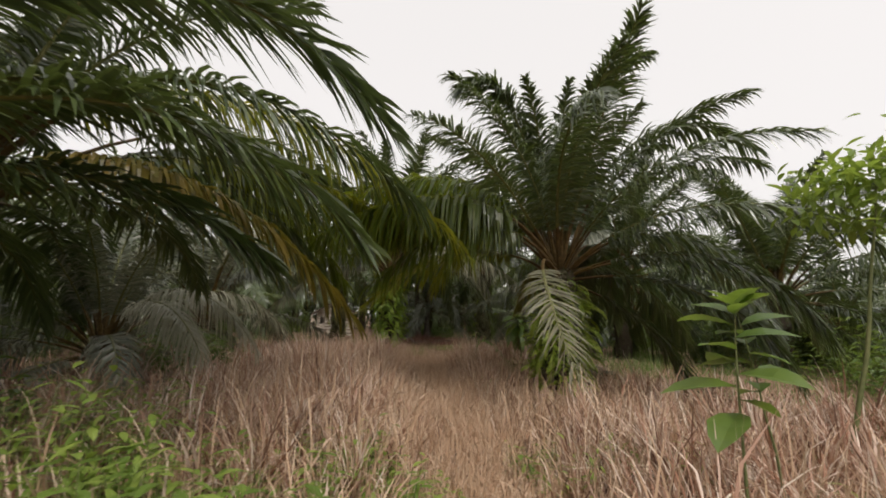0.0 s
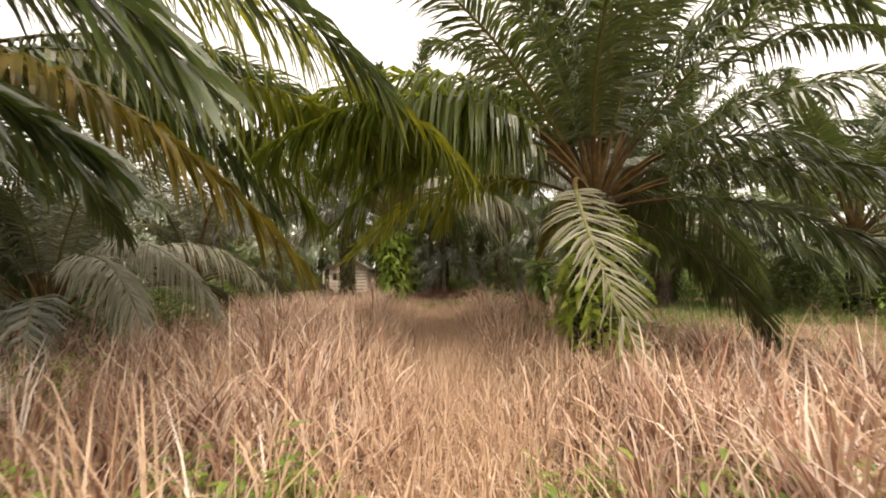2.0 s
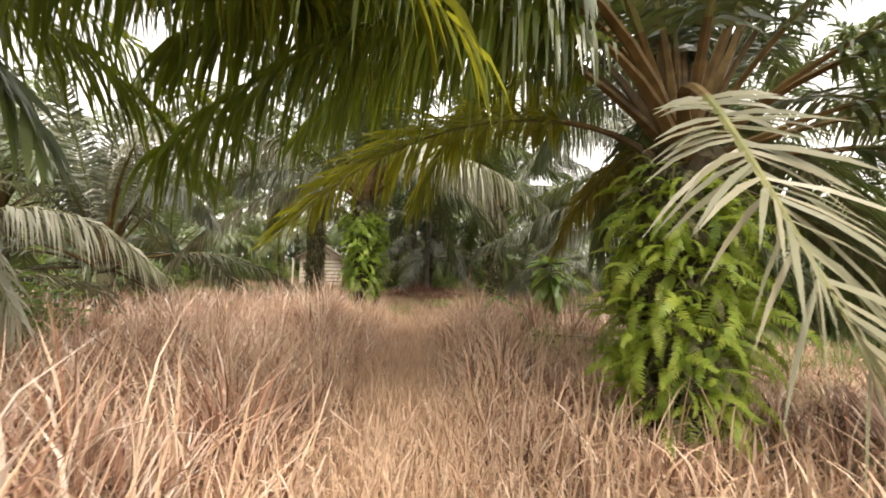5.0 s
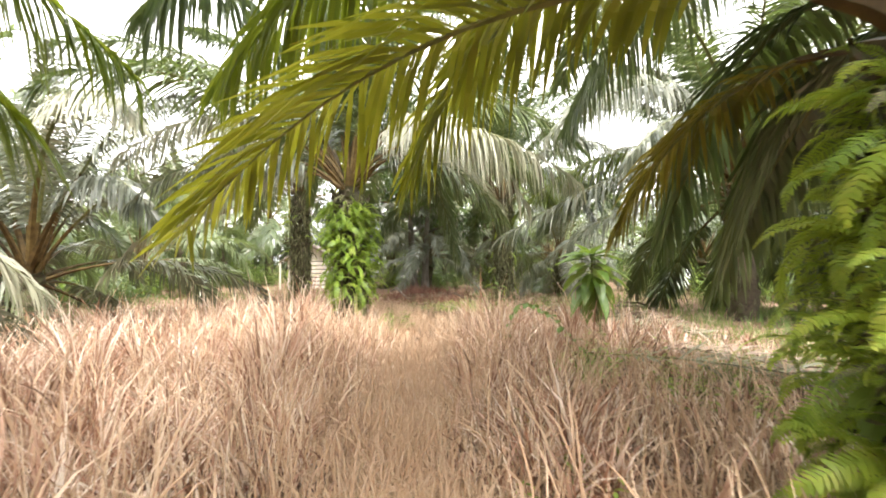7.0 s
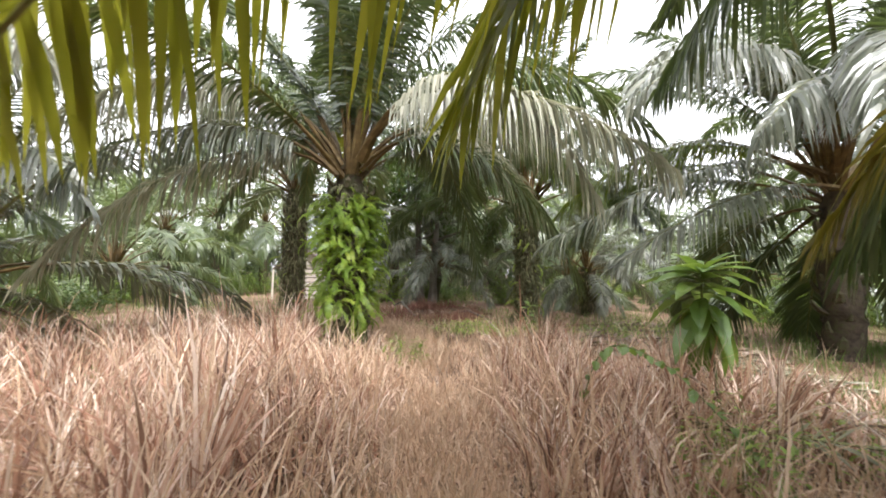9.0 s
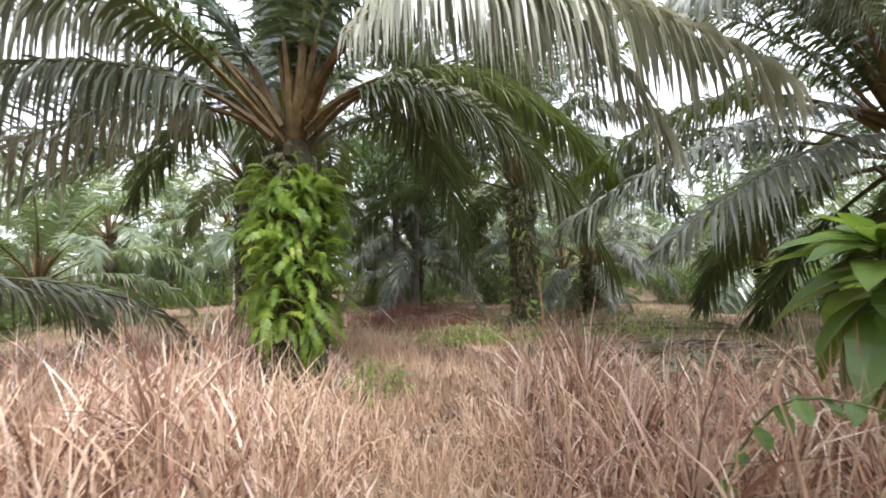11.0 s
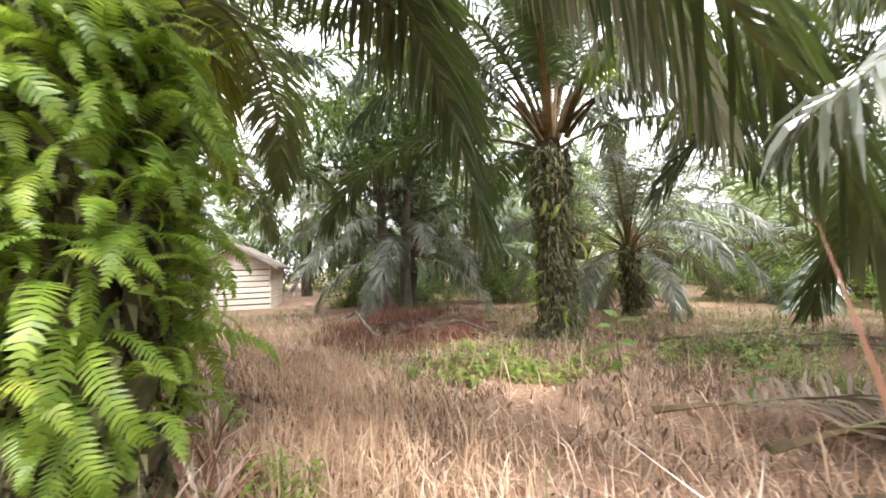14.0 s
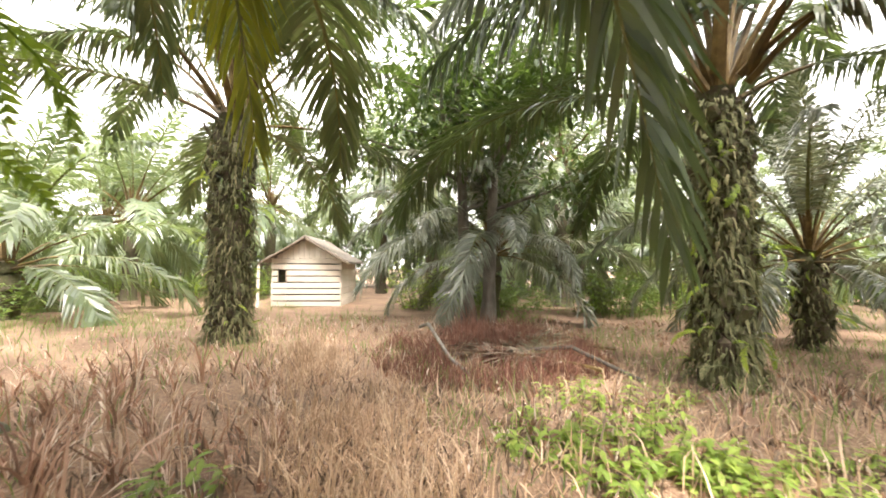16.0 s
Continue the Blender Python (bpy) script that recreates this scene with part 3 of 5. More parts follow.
own_frond(palm_l0, [(-6.8, 0.3, 3.0), (-5.2, 0.1, 4.2), (-3.0, 0.3, 3.5), (-1.65, 0.9, 1.55)], label="frond with browning leaflets", pairs=125, leaf=1.0, width=0.06, droop=0.8, seed=42, leaf_mat=M_PALM_DRY)
own_frond(palm_l0, [(-6.8, 0.6, 3.0), (-5.4, 1.2, 4.6), (-3.6, 1.8, 4.0), (-2.4, 2.2, 2.2)], pairs=120, leaf=1.0, width=0.06, droop=0.7, seed=46)
own_frond(palm_l00, [(-5.4, -2.3, 2.7), (-4.2, -2.1, 4.8), (-2.2, -1.9, 4.9), (-0.9, -1.75, 3.15)], pairs=130, leaf=1.0, width=0.054, droop=0.3, spread=30, seed=43)
own_frond(palm_l00, [(-5.4, -2.3, 2.5), (-4.2, -2.0, 3.6), (-2.4, -1.8, 3.6), (-1.15, -1.6, 2.25)], pairs=130, leaf=0.95, width=0.054, droop=0.35, spread=30, seed=44)
own_frond(palm_l00, [(-5.4, -2.2, 2.4), (-4.5, -1.7, 3.0), (-3.2, -1.1, 3.0), (-2.2, -0.8, 2.1)], pairs=125, leaf=0.95, width=0.054, droop=0.4, spread=30, seed=45)
own_frond(palm_l00, [(-5.4, -2.2, 2.6), (-4.6, -1.4, 4.4), (-3.2, -0.6, 4.2), (-2.2, -0.2, 2.8)], pairs=125, leaf=0.95, width=0.054, droop=0.6, seed=47)
own_frond(palm_l0, [(-6.8, 0.8, 3.2), (-5.2, 2.0, 4.9), (-3.2, 2.8, 4.9), (-1.8, 3.2, 3.6)], pairs=130, leaf=1.1, width=0.065, droop=0.8, spread=26, seed=101)
own_frond(palm_c, [(2.3, 17.2, 3.9), (2.3, 15.8, 5.2), (2.7, 14.6, 4.7), (3.1, 13.8, 3.2)], pairs=125, leaf=1.05, width=0.06, droop=0.9, seed=103, leaf_mat=M_PALM_SUN)
own_frond(palm_l0, [(-6.9, 0.3, 3.2), (-5.2, -0.2, 5.2), (-2.6, 0.0, 5.0), (-0.7, 0.4, 3.0)], pairs=130, leaf=1.05, width=0.06, droop=0.6, spread=26, seed=102)
# white here is sky sheen painted into the leaflets
own_frond(palm_l1, [(-8.0, 4.9, 0.9), (-6.8, 4.6, 2.6), (-5.4, 4.2, 2.4), (-4.2, 4.0, 0.8)], label="frond painted with white sky sheen", pairs=120, leaf=0.9, width=0.036, droop=0.9, seed=48, leaf_mat=M_WHITE)
own_frond(palm_l1, [(-8.0, 4.8, 0.9), (-6.9, 4.2, 2.3), (-5.6, 3.5, 2.0), (-4.6, 2.9, 0.4)], label="frond painted with white sky sheen", pairs=120, leaf=0.9, width=0.036, droop=0.9, seed=49, leaf_mat=M_WHITE)
own_frond(palm_l1, [(-8.0, 5.2, 0.9), (-6.6, 5.8, 2.6), (-5.6, 6.3, 2.4), (-4.6, 6.6, 1.2)], label="frond painted with white sky sheen", pairs=120, leaf=0.9, width=0.036, droop=0.9, seed=50, leaf_mat=M_WHITE)
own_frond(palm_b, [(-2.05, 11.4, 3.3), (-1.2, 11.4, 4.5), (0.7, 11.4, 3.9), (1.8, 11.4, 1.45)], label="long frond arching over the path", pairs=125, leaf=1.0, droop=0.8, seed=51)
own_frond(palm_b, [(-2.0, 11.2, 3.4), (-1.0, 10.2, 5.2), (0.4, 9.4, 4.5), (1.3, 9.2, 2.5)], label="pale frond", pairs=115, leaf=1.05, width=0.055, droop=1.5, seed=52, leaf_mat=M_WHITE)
own_frond(palm_b, [(-2.0, 11.8, 3.5), (-1.4, 13.2, 5.6), (-0.3, 14.3, 4.8), (0.25, 14.4, 1.65)], pairs=125, leaf=1.0, width=0.06, droop=0.5, seed=53)
own_frond(palm_b, [(-2.4, 11.8, 3.5), (-2.7, 13.2, 5.6), (-3.1, 14.8, 5.0), (-3.15, 15.4, 2.7)], label="frond with a browning tip", pairs=110, leaf=0.85, droop=0.6, seed=54, leaf_mat=M_PALM_GOLD)
own_frond(palm_b, [(-2.5, 11.7, 3.4), (-3.1, 13.0, 5.6), (-4.1, 15.0, 5.2), (-4.5, 15.8, 3.5)], pairs=100, leaf=0.8, droop=0.6, seed=55)
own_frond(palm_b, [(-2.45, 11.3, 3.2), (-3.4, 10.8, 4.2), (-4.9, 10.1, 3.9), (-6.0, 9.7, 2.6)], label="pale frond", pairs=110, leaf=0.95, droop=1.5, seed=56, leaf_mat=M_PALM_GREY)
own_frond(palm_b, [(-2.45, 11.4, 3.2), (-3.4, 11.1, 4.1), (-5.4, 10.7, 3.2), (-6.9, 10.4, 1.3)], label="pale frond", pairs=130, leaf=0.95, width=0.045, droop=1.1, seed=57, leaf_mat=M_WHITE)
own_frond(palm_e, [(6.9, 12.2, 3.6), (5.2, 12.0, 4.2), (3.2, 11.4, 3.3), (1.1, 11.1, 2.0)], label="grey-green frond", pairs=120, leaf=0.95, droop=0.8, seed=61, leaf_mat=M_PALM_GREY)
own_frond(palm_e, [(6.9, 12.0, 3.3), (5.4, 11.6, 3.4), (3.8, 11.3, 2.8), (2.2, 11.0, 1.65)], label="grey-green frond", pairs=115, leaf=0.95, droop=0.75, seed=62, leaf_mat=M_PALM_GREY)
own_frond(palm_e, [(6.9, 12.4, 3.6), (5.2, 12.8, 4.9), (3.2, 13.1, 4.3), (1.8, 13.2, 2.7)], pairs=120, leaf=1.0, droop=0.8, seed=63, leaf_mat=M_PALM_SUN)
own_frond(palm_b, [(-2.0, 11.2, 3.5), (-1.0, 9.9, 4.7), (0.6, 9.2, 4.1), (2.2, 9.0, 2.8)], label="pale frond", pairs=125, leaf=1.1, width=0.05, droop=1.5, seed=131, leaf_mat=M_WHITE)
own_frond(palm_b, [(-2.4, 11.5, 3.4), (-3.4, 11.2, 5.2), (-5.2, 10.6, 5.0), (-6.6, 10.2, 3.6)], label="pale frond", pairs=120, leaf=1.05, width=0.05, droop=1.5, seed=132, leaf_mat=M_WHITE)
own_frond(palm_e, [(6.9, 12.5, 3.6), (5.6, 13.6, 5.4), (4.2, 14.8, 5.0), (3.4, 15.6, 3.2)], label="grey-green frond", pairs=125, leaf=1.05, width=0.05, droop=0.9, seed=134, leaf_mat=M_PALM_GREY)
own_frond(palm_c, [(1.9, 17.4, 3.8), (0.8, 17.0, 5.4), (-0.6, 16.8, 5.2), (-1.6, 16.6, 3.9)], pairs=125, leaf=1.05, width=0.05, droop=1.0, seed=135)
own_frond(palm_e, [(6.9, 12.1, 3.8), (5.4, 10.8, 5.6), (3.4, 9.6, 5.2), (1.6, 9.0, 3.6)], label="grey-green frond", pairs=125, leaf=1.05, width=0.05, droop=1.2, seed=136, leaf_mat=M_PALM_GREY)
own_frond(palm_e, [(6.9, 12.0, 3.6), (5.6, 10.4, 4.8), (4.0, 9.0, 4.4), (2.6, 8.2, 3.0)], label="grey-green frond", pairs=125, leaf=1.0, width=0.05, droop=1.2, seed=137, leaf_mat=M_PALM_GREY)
own_frond(palm_a, [(2.2, 3.8, 2.8), (2.6, 5.6, 5.2), (2.4, 7.6, 5.0), (1.9, 8.8, 3.7)], pairs=125, leaf=1.0, width=0.05, droop=1.2, seed=138)
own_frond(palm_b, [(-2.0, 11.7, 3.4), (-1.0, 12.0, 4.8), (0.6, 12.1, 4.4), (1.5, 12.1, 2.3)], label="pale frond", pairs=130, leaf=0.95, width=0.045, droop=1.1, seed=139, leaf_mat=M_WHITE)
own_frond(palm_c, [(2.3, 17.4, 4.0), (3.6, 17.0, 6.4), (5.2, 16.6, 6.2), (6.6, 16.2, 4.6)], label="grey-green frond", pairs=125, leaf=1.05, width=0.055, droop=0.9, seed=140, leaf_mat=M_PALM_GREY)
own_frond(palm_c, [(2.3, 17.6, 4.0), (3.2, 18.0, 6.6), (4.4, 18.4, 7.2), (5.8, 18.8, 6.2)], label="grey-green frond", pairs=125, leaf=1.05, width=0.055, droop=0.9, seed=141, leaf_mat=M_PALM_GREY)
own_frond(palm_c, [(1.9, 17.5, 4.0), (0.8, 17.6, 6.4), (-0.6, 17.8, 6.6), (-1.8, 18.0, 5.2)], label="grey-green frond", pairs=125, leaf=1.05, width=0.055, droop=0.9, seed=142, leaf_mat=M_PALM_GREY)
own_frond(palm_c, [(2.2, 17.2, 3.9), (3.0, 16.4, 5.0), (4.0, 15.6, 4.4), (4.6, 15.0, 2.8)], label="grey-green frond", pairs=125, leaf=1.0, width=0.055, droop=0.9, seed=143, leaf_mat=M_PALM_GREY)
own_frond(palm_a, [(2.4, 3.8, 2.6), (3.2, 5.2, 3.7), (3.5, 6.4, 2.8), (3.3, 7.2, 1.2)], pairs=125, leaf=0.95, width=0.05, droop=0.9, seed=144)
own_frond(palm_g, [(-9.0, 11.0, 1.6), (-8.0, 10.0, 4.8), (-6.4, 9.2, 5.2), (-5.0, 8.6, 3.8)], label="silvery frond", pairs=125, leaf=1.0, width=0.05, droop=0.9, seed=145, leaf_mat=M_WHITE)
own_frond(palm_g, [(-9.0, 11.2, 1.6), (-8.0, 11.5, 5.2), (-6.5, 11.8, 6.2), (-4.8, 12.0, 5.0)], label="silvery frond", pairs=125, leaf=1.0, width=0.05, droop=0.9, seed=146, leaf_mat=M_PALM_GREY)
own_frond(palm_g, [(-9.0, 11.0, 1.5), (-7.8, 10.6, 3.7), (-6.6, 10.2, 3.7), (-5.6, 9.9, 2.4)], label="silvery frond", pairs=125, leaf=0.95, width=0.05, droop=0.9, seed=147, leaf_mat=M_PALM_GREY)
# fronds high above the path
own_frond(palm_b, [(-2.2, 11.6, 3.6), (-1.6, 13.0, 7.0), (-0.6, 15.4, 7.2), (0.3, 16.8, 5.4)], pairs=120, leaf=1.0, width=0.06, droop=0.7, seed=81)
own_frond(palm_b, [(-2.1, 11.4, 3.5), (-1.2, 11.0, 5.5), (1.2, 10.8, 5.5), (2.8, 10.7, 3.8)], pairs=120, leaf=1.0, width=0.06, droop=0.7, seed=91)
own_frond(palm_b, [(-2.1, 11.7, 3.5), (-1.0, 12.4, 5.2), (1.4, 13.2, 5.0), (2.9, 13.8, 3.2)], pairs=120, leaf=1.0, width=0.06, droop=0.7, seed=92)
own_frond(palm_b, [(-2.5, 11.9, 3.3), (-3.2, 12.6, 4.6), (-4.6, 13.2, 4.4), (-5.6, 13.5, 2.8)], pairs=80, leaf=0.8, width=0.05, droop=0.6, seed=94)
own_frond(palm_c, [(2.0, 17.3, 4.0), (1.4, 15.5, 6.8), (0.2, 13.6, 6.6), (-0.6, 12.6, 5.0)], pairs=120, leaf=1.0, width=0.06, droop=0.7, seed=82)
own_frond(palm_l, [(-5.7, 19.0, 4.6), (-4.6, 17.4, 7.0), (-3.0, 15.6, 6.8), (-2.2, 14.6, 5.2)], pairs=120, leaf=1.0, width=0.06, droop=0.7, seed=83)
own_frond(palm_l, [(-5.6, 19.2, 4.6), (-4.6, 18.8, 6.6), (-3.0, 18.2, 6.6), (-1.8, 17.9, 5.0)], pairs=120, leaf=1.0, width=0.06, droop=0.7, seed=84)
own_frond(palm_a, [(2.0, 3.8, 2.8), (1.8, 5.2, 6.0), (0.8, 7.4, 6.2), (0.2, 8.8, 4.4)], pairs=120, leaf=1.05, width=0.06, droop=0.8, seed=85)
own_frond(palm_e, [(6.9, 12.0, 3.8), (5.5, 10.2, 6.4), (3.2, 8.4, 6.2), (1.8, 7.4, 4.4)], pairs=120, leaf=1.05, width=0.06, droop=0.7, seed=86)
own_frond(palm_e, [(6.9, 12.0, 3.6), (6.0, 10.0, 5.2), (4.4, 8.4, 5.0), (3.2, 7.6, 3.0)], pairs=120, leaf=1.05, width=0.06, droop=0.7, seed=87, leaf_mat=M_PALM_GREY)
own_frond(palm_l0, [(-6.8, 0.8, 3.3), (-5.6, 3.4, 6.4), (-3.6, 6.0, 6.2), (-2.2, 7.6, 4.2)], pairs=120, leaf=1.05, width=0.06, droop=0.7, seed=88)
own_frond(palm_c, [(2.3, 17.2, 3.8), (3.2, 16.2, 5.2), (4.2, 15.2, 4.8), (4.8, 14.8, 3.0)], pairs=110, leaf=0.9, droop=0.7, seed=72)

own_frond(palm_a, [(2.3, 3.8, 2.6), (3.0, 4.8, 3.3), (3.3, 6.0, 3.0), (3.4, 6.8, 1.9)], pairs=115, leaf=0.95, width=0.055, droop=0.8, seed=104)
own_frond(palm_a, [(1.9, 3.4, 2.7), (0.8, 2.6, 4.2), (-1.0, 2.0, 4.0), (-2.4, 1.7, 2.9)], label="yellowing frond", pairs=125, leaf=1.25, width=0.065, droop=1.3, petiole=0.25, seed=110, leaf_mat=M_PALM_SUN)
own_frond(palm_l, [(-6.2, 19.2, 4.6), (-7.4, 18.6, 6.4), (-9.0, 17.8, 6.0), (-10.0, 17.2, 4.0)], pairs=115, leaf=1.0, width=0.06, droop=0.7, seed=105)
own_frond(palm_l, [(-6.1, 19.0, 4.6), (-6.6, 17.4, 6.4), (-7.0, 15.6, 5.8), (-7.2, 14.6, 3.9)], pairs=115, leaf=1.0, width=0.06, droop=0.7, seed=106)
own_frond(palm_l, [(-5.8, 18.9, 4.7), (-5.4, 17.6, 6.0), (-4.9, 16.2, 5.6), (-4.6, 15.4, 4.2)], pairs=110, leaf=0.95, width=0.06, droop=0.7, seed=107)
own_frond(palm_e, [(6.9, 12.2, 3.8), (5.4, 11.4, 6.0), (3.4, 10.6, 5.8), (2.2, 10.2, 4.2)], label="grey-green frond", pairs=115, leaf=1.05, width=0.06, droop=0.7, seed=108, leaf_mat=M_PALM_GREY)
own_frond(palm_e, [(6.9, 12.3, 3.8), (5.6, 12.2, 6.6), (4.0, 11.8, 6.6), (2.8, 11.6, 5.0)], label="grey-green frond", pairs=115, leaf=1.05, width=0.06, droop=0.7, seed=109, leaf_mat=M_PALM_GREY)

rng = random.Random(42)
placed = [(2.1, 3.6), (-2.25, 11.5), (2.15, 17.5), (4.75, 20), (-5.95, 19.3), (7.2, 12.3), (-7.0, 0.4), (-5.6, -2.4), (-8.2, 5.0), (11.5, 9.5), (-0.9, 23.6), (-8, 27), (-1.2, 22.8)]
FAR = [(-3.5, 29.5), (1.8, 28.5), (-12.8, 33), (-7.2, 35), (6.0, 26), (-14.5, 22), (3.2, 33)]
for _ in range(2500):
    x, y = rng.uniform(-32, 32), rng.uniform(-8, 46)
    if len(FAR) > 62:
        break
    if -7 < x < 7 and y < 22 or -14 < x < 15 and y < 5 or any((x - a) ** 2 + (y - b) ** 2 < 30 for a, b in placed + FAR):
        continue
    # the clearing before the hut, and the line of sight to it
    if -13 < x < -4 and 14 < y < 31:
        continue
    FAR.append((x, y))
for i, (x, y) in enumerate(FAR):
    if -11 < x < -4 and y < 17 or 4 < x < 17 and y < 13:
        continue
    # "young" means painted lighter for the lit distance, not a younger palm
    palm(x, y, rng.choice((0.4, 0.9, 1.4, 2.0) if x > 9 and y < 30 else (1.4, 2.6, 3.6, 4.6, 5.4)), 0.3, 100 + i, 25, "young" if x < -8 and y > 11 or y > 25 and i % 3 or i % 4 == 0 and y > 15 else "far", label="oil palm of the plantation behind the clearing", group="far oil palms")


# ---- far woods that close the plantation ----
def far_woods():
    """Thick undergrowth and crowns behind the last palms, too far to tell plants apart."""
    # the first share has far daylight and haze painted into its leaf colour
    for name, m, seed, share in (("far_woods", M_PALM_FAR_LIT, 1, 26000), ("far_woods", M_PALM, 2, 30000)):
        w = np.random.default_rng(seed)
        V = np.zeros((share, 5, 3))
        for i in range(share):
            side = w.random()
            if side < 0.5:
                x, y = w.uniform(-48, 48), 41 + 7 * w.random()
            elif side < 0.75:
                x, y = -34 - 7 * w.random(), w.uniform(-14, 46)
            else:
                x, y = 32 + 7 * w.random(), w.uniform(-14, 46)
            top = 4.6 + 2.2 * noise.noise(Vector((x * 0.16, y * 0.16, 5))) + 1.4 * noise.noise(Vector((x * 0.6, y * 0.6, 9)))
            z = max(0.2, top * w.random() ** 0.7)
            a, el, L = w.uniform(0, 6.283), w.uniform(-1.1, 0.5), w.uniform(0.5, 1.3)
            d = np.array([np.cos(a) * np.cos(el), np.sin(a) * np.cos(el), np.sin(el)])
            s = np.array([-np.sin(a), np.cos(a), w.uniform(-0.5, 0.5)]) * w.uniform(0.03, 0.12)
            p = np.array([x, y, z])
            V[i] = p - s, p + s, p + d * (0.5 * L) + s, p + d * (0.5 * L) - s, p + d * L - np.array([0, 0, 0.3 * L])
        F = []
        for i in range(0, share * 5, 5):
            F += [(i, i + 1, i + 2, i + 3), (i + 3, i + 2, i + 4)]
        tagged(new(name, mesh_from(name, V.reshape(-1, 3).tolist(), F, m)), "dense green undergrowth behind the far palms", "woods", kind="stuff")


far_woods()


# ---- dry grass ----
def blades(name, pts, hmin, hmax, wmin, wmax, lean, m, label, category, seed, segs=3):
    """Many grass blades in one mesh, standing on the points (x, y, height factor)."""
    g = np.random.default_rng(seed)
    P = np.array(pts)
    n = len(P)
    h = g.uniform(hmin, hmax, n) * P[:, 2]
    w = g.uniform(wmin, wmax, n)
    a, la = g.uniform(0, 2 * np.pi, n), np.abs(g.normal(0, lean, n))
    if P.shape[1] > 3:
        a = P[:, 3] + g.normal(0, 0.7, n)
    if P.shape[1] > 4:
        la = np.abs(P[:, 4] + g.normal(0, 0.28, n))
    b = a + g.uniform(-0.8, 0.8, n)
    fa = g.uniform(0, np.pi, n)
    V = np.zeros((n, 2 * segs + 1, 3))
    z0 = np.array([ground_z(x, y) for x, y in P[:, :2]]) - 0.01
    curl = np.abs(g.normal(0, 0.75, n))
    cx, cy, cz = P[:, 0].copy(), P[:, 1].copy(), z0.copy()
    for i in range(segs + 1):
        if i:
            u = (i - 0.5) / segs
            th = np.minimum(la * (0.35 + 0.75 * u) + curl * u * u, 2.0)
            way = a + (b - a) * u
            cx, cy, cz = cx + h / segs * np.sin(th) * np.cos(way), cy + h / segs * np.sin(th) * np.sin(way), cz + h / segs * np.cos(th)
            cz = np.maximum(cz, z0 + 0.015)
        if i == segs:
            V[:, 2 * segs] = np.stack([cx, cy, cz], 1)
        else:
            ww = w * (1.0, 0.9, 0.7, 0.5)[i] * 0.5
            V[:, 2 * i] = np.stack([cx - ww * np.cos(fa), cy - ww * np.sin(fa), cz], 1)
            V[:, 2 * i + 1] = np.stack([cx + ww * np.cos(fa), cy + ww * np.sin(fa), cz], 1)
    k = 2 * segs + 1
    base = (np.arange(n) * k)[:, None]
    quads = np.concatenate([base + np.array([2 * i, 2 * i + 1, 2 * i + 3, 2 * i + 2]) for i in range(segs - 1)])
    tris = base + np.array([2 * segs - 2, 2 * segs - 1, 2 * segs])
    me = bpy.data.meshes.new(name)
    me.vertices.add(n * k)
    me.vertices.foreach_set("co", V.reshape(-1))
    me.loops.add(quads.size + tris.size)
    me.loops.foreach_set("vertex_index", np.concatenate([quads.reshape(-1), tris.reshape(-1)]).astype(np.int32))
    me.polygons.add(len(quads) + len(tris))
    starts = np.concatenate([np.arange(len(quads)) * 4, len(quads) * 4 + np.arange(len(tris)) * 3]).astype(np.int32)
    me.polygons.foreach_set("loop_start", starts)
    me.update(calc_edges=True)
    me.validate()
    me.materials.append(m)
    return tagged(new(name, me), label, category, kind="stuff")


def grass_height(x, y):
    """How tall the dry grass stands at a place, 0 to 1."""
    off = abs(x - path_x(y))
    h = min(1.0, max(0.16, (off - 0.28) / 0.85))
    edge = 12.2 if x < -1.3 else 9.9
    if y > edge:
        h *= max(0.5 if x < path_x(y) - 0.7 and y < 17 else 0.2, 1 - (y - edge) / 2.2)
    if x > 1.1 and y > 10.2:
        h *= 0.7
    if x < -0.3 and y < -1.5:
        h *= 0.58
    if x > 3.2 and y > 1.5:
        h *= max(0.25, 1 - (x - 3.2) * 0.4)
    if x > 0.8 and 10.1 < y < 13.5:
        h *= 0.4
    if x > 0.7 and 4 < y < 7.8:
        h *= max(0.3, 1 - (x - 0.7) * 1.0)
    # trodden ground round the fern-clad palm
    d = math.hypot((x - 1.7) / 1.5, (y - 2.4) / 1.9)
    if d < 1:
        h *= max(0.22, d ** 3)
    h *= 0.75 + 0.5 * noise.noise(Vector((x * 0.8, y * 0.8, 7)))
    if y > 10:
        h *= max(0.35, 1 + 1.5 * noise.noise(Vector((x * 1.1, y * 1.1, 3))))
    return max(0.1, h)


def tuft_of(x, y):
    """Middle of the tuft that a blade belongs to, and two numbers of its own."""
    cx, cy = round(x * 2.6), round(y * 2.6)
    hx = ((cx * 73856093) ^ (cy * 19349663)) % 997 / 997
    hy = (hx * 57.31) % 1
    return (cx + 0.9 * hx - 0.45) / 2.6, (cy + 0.9 * hy - 0.45) / 2.6, hx, hy


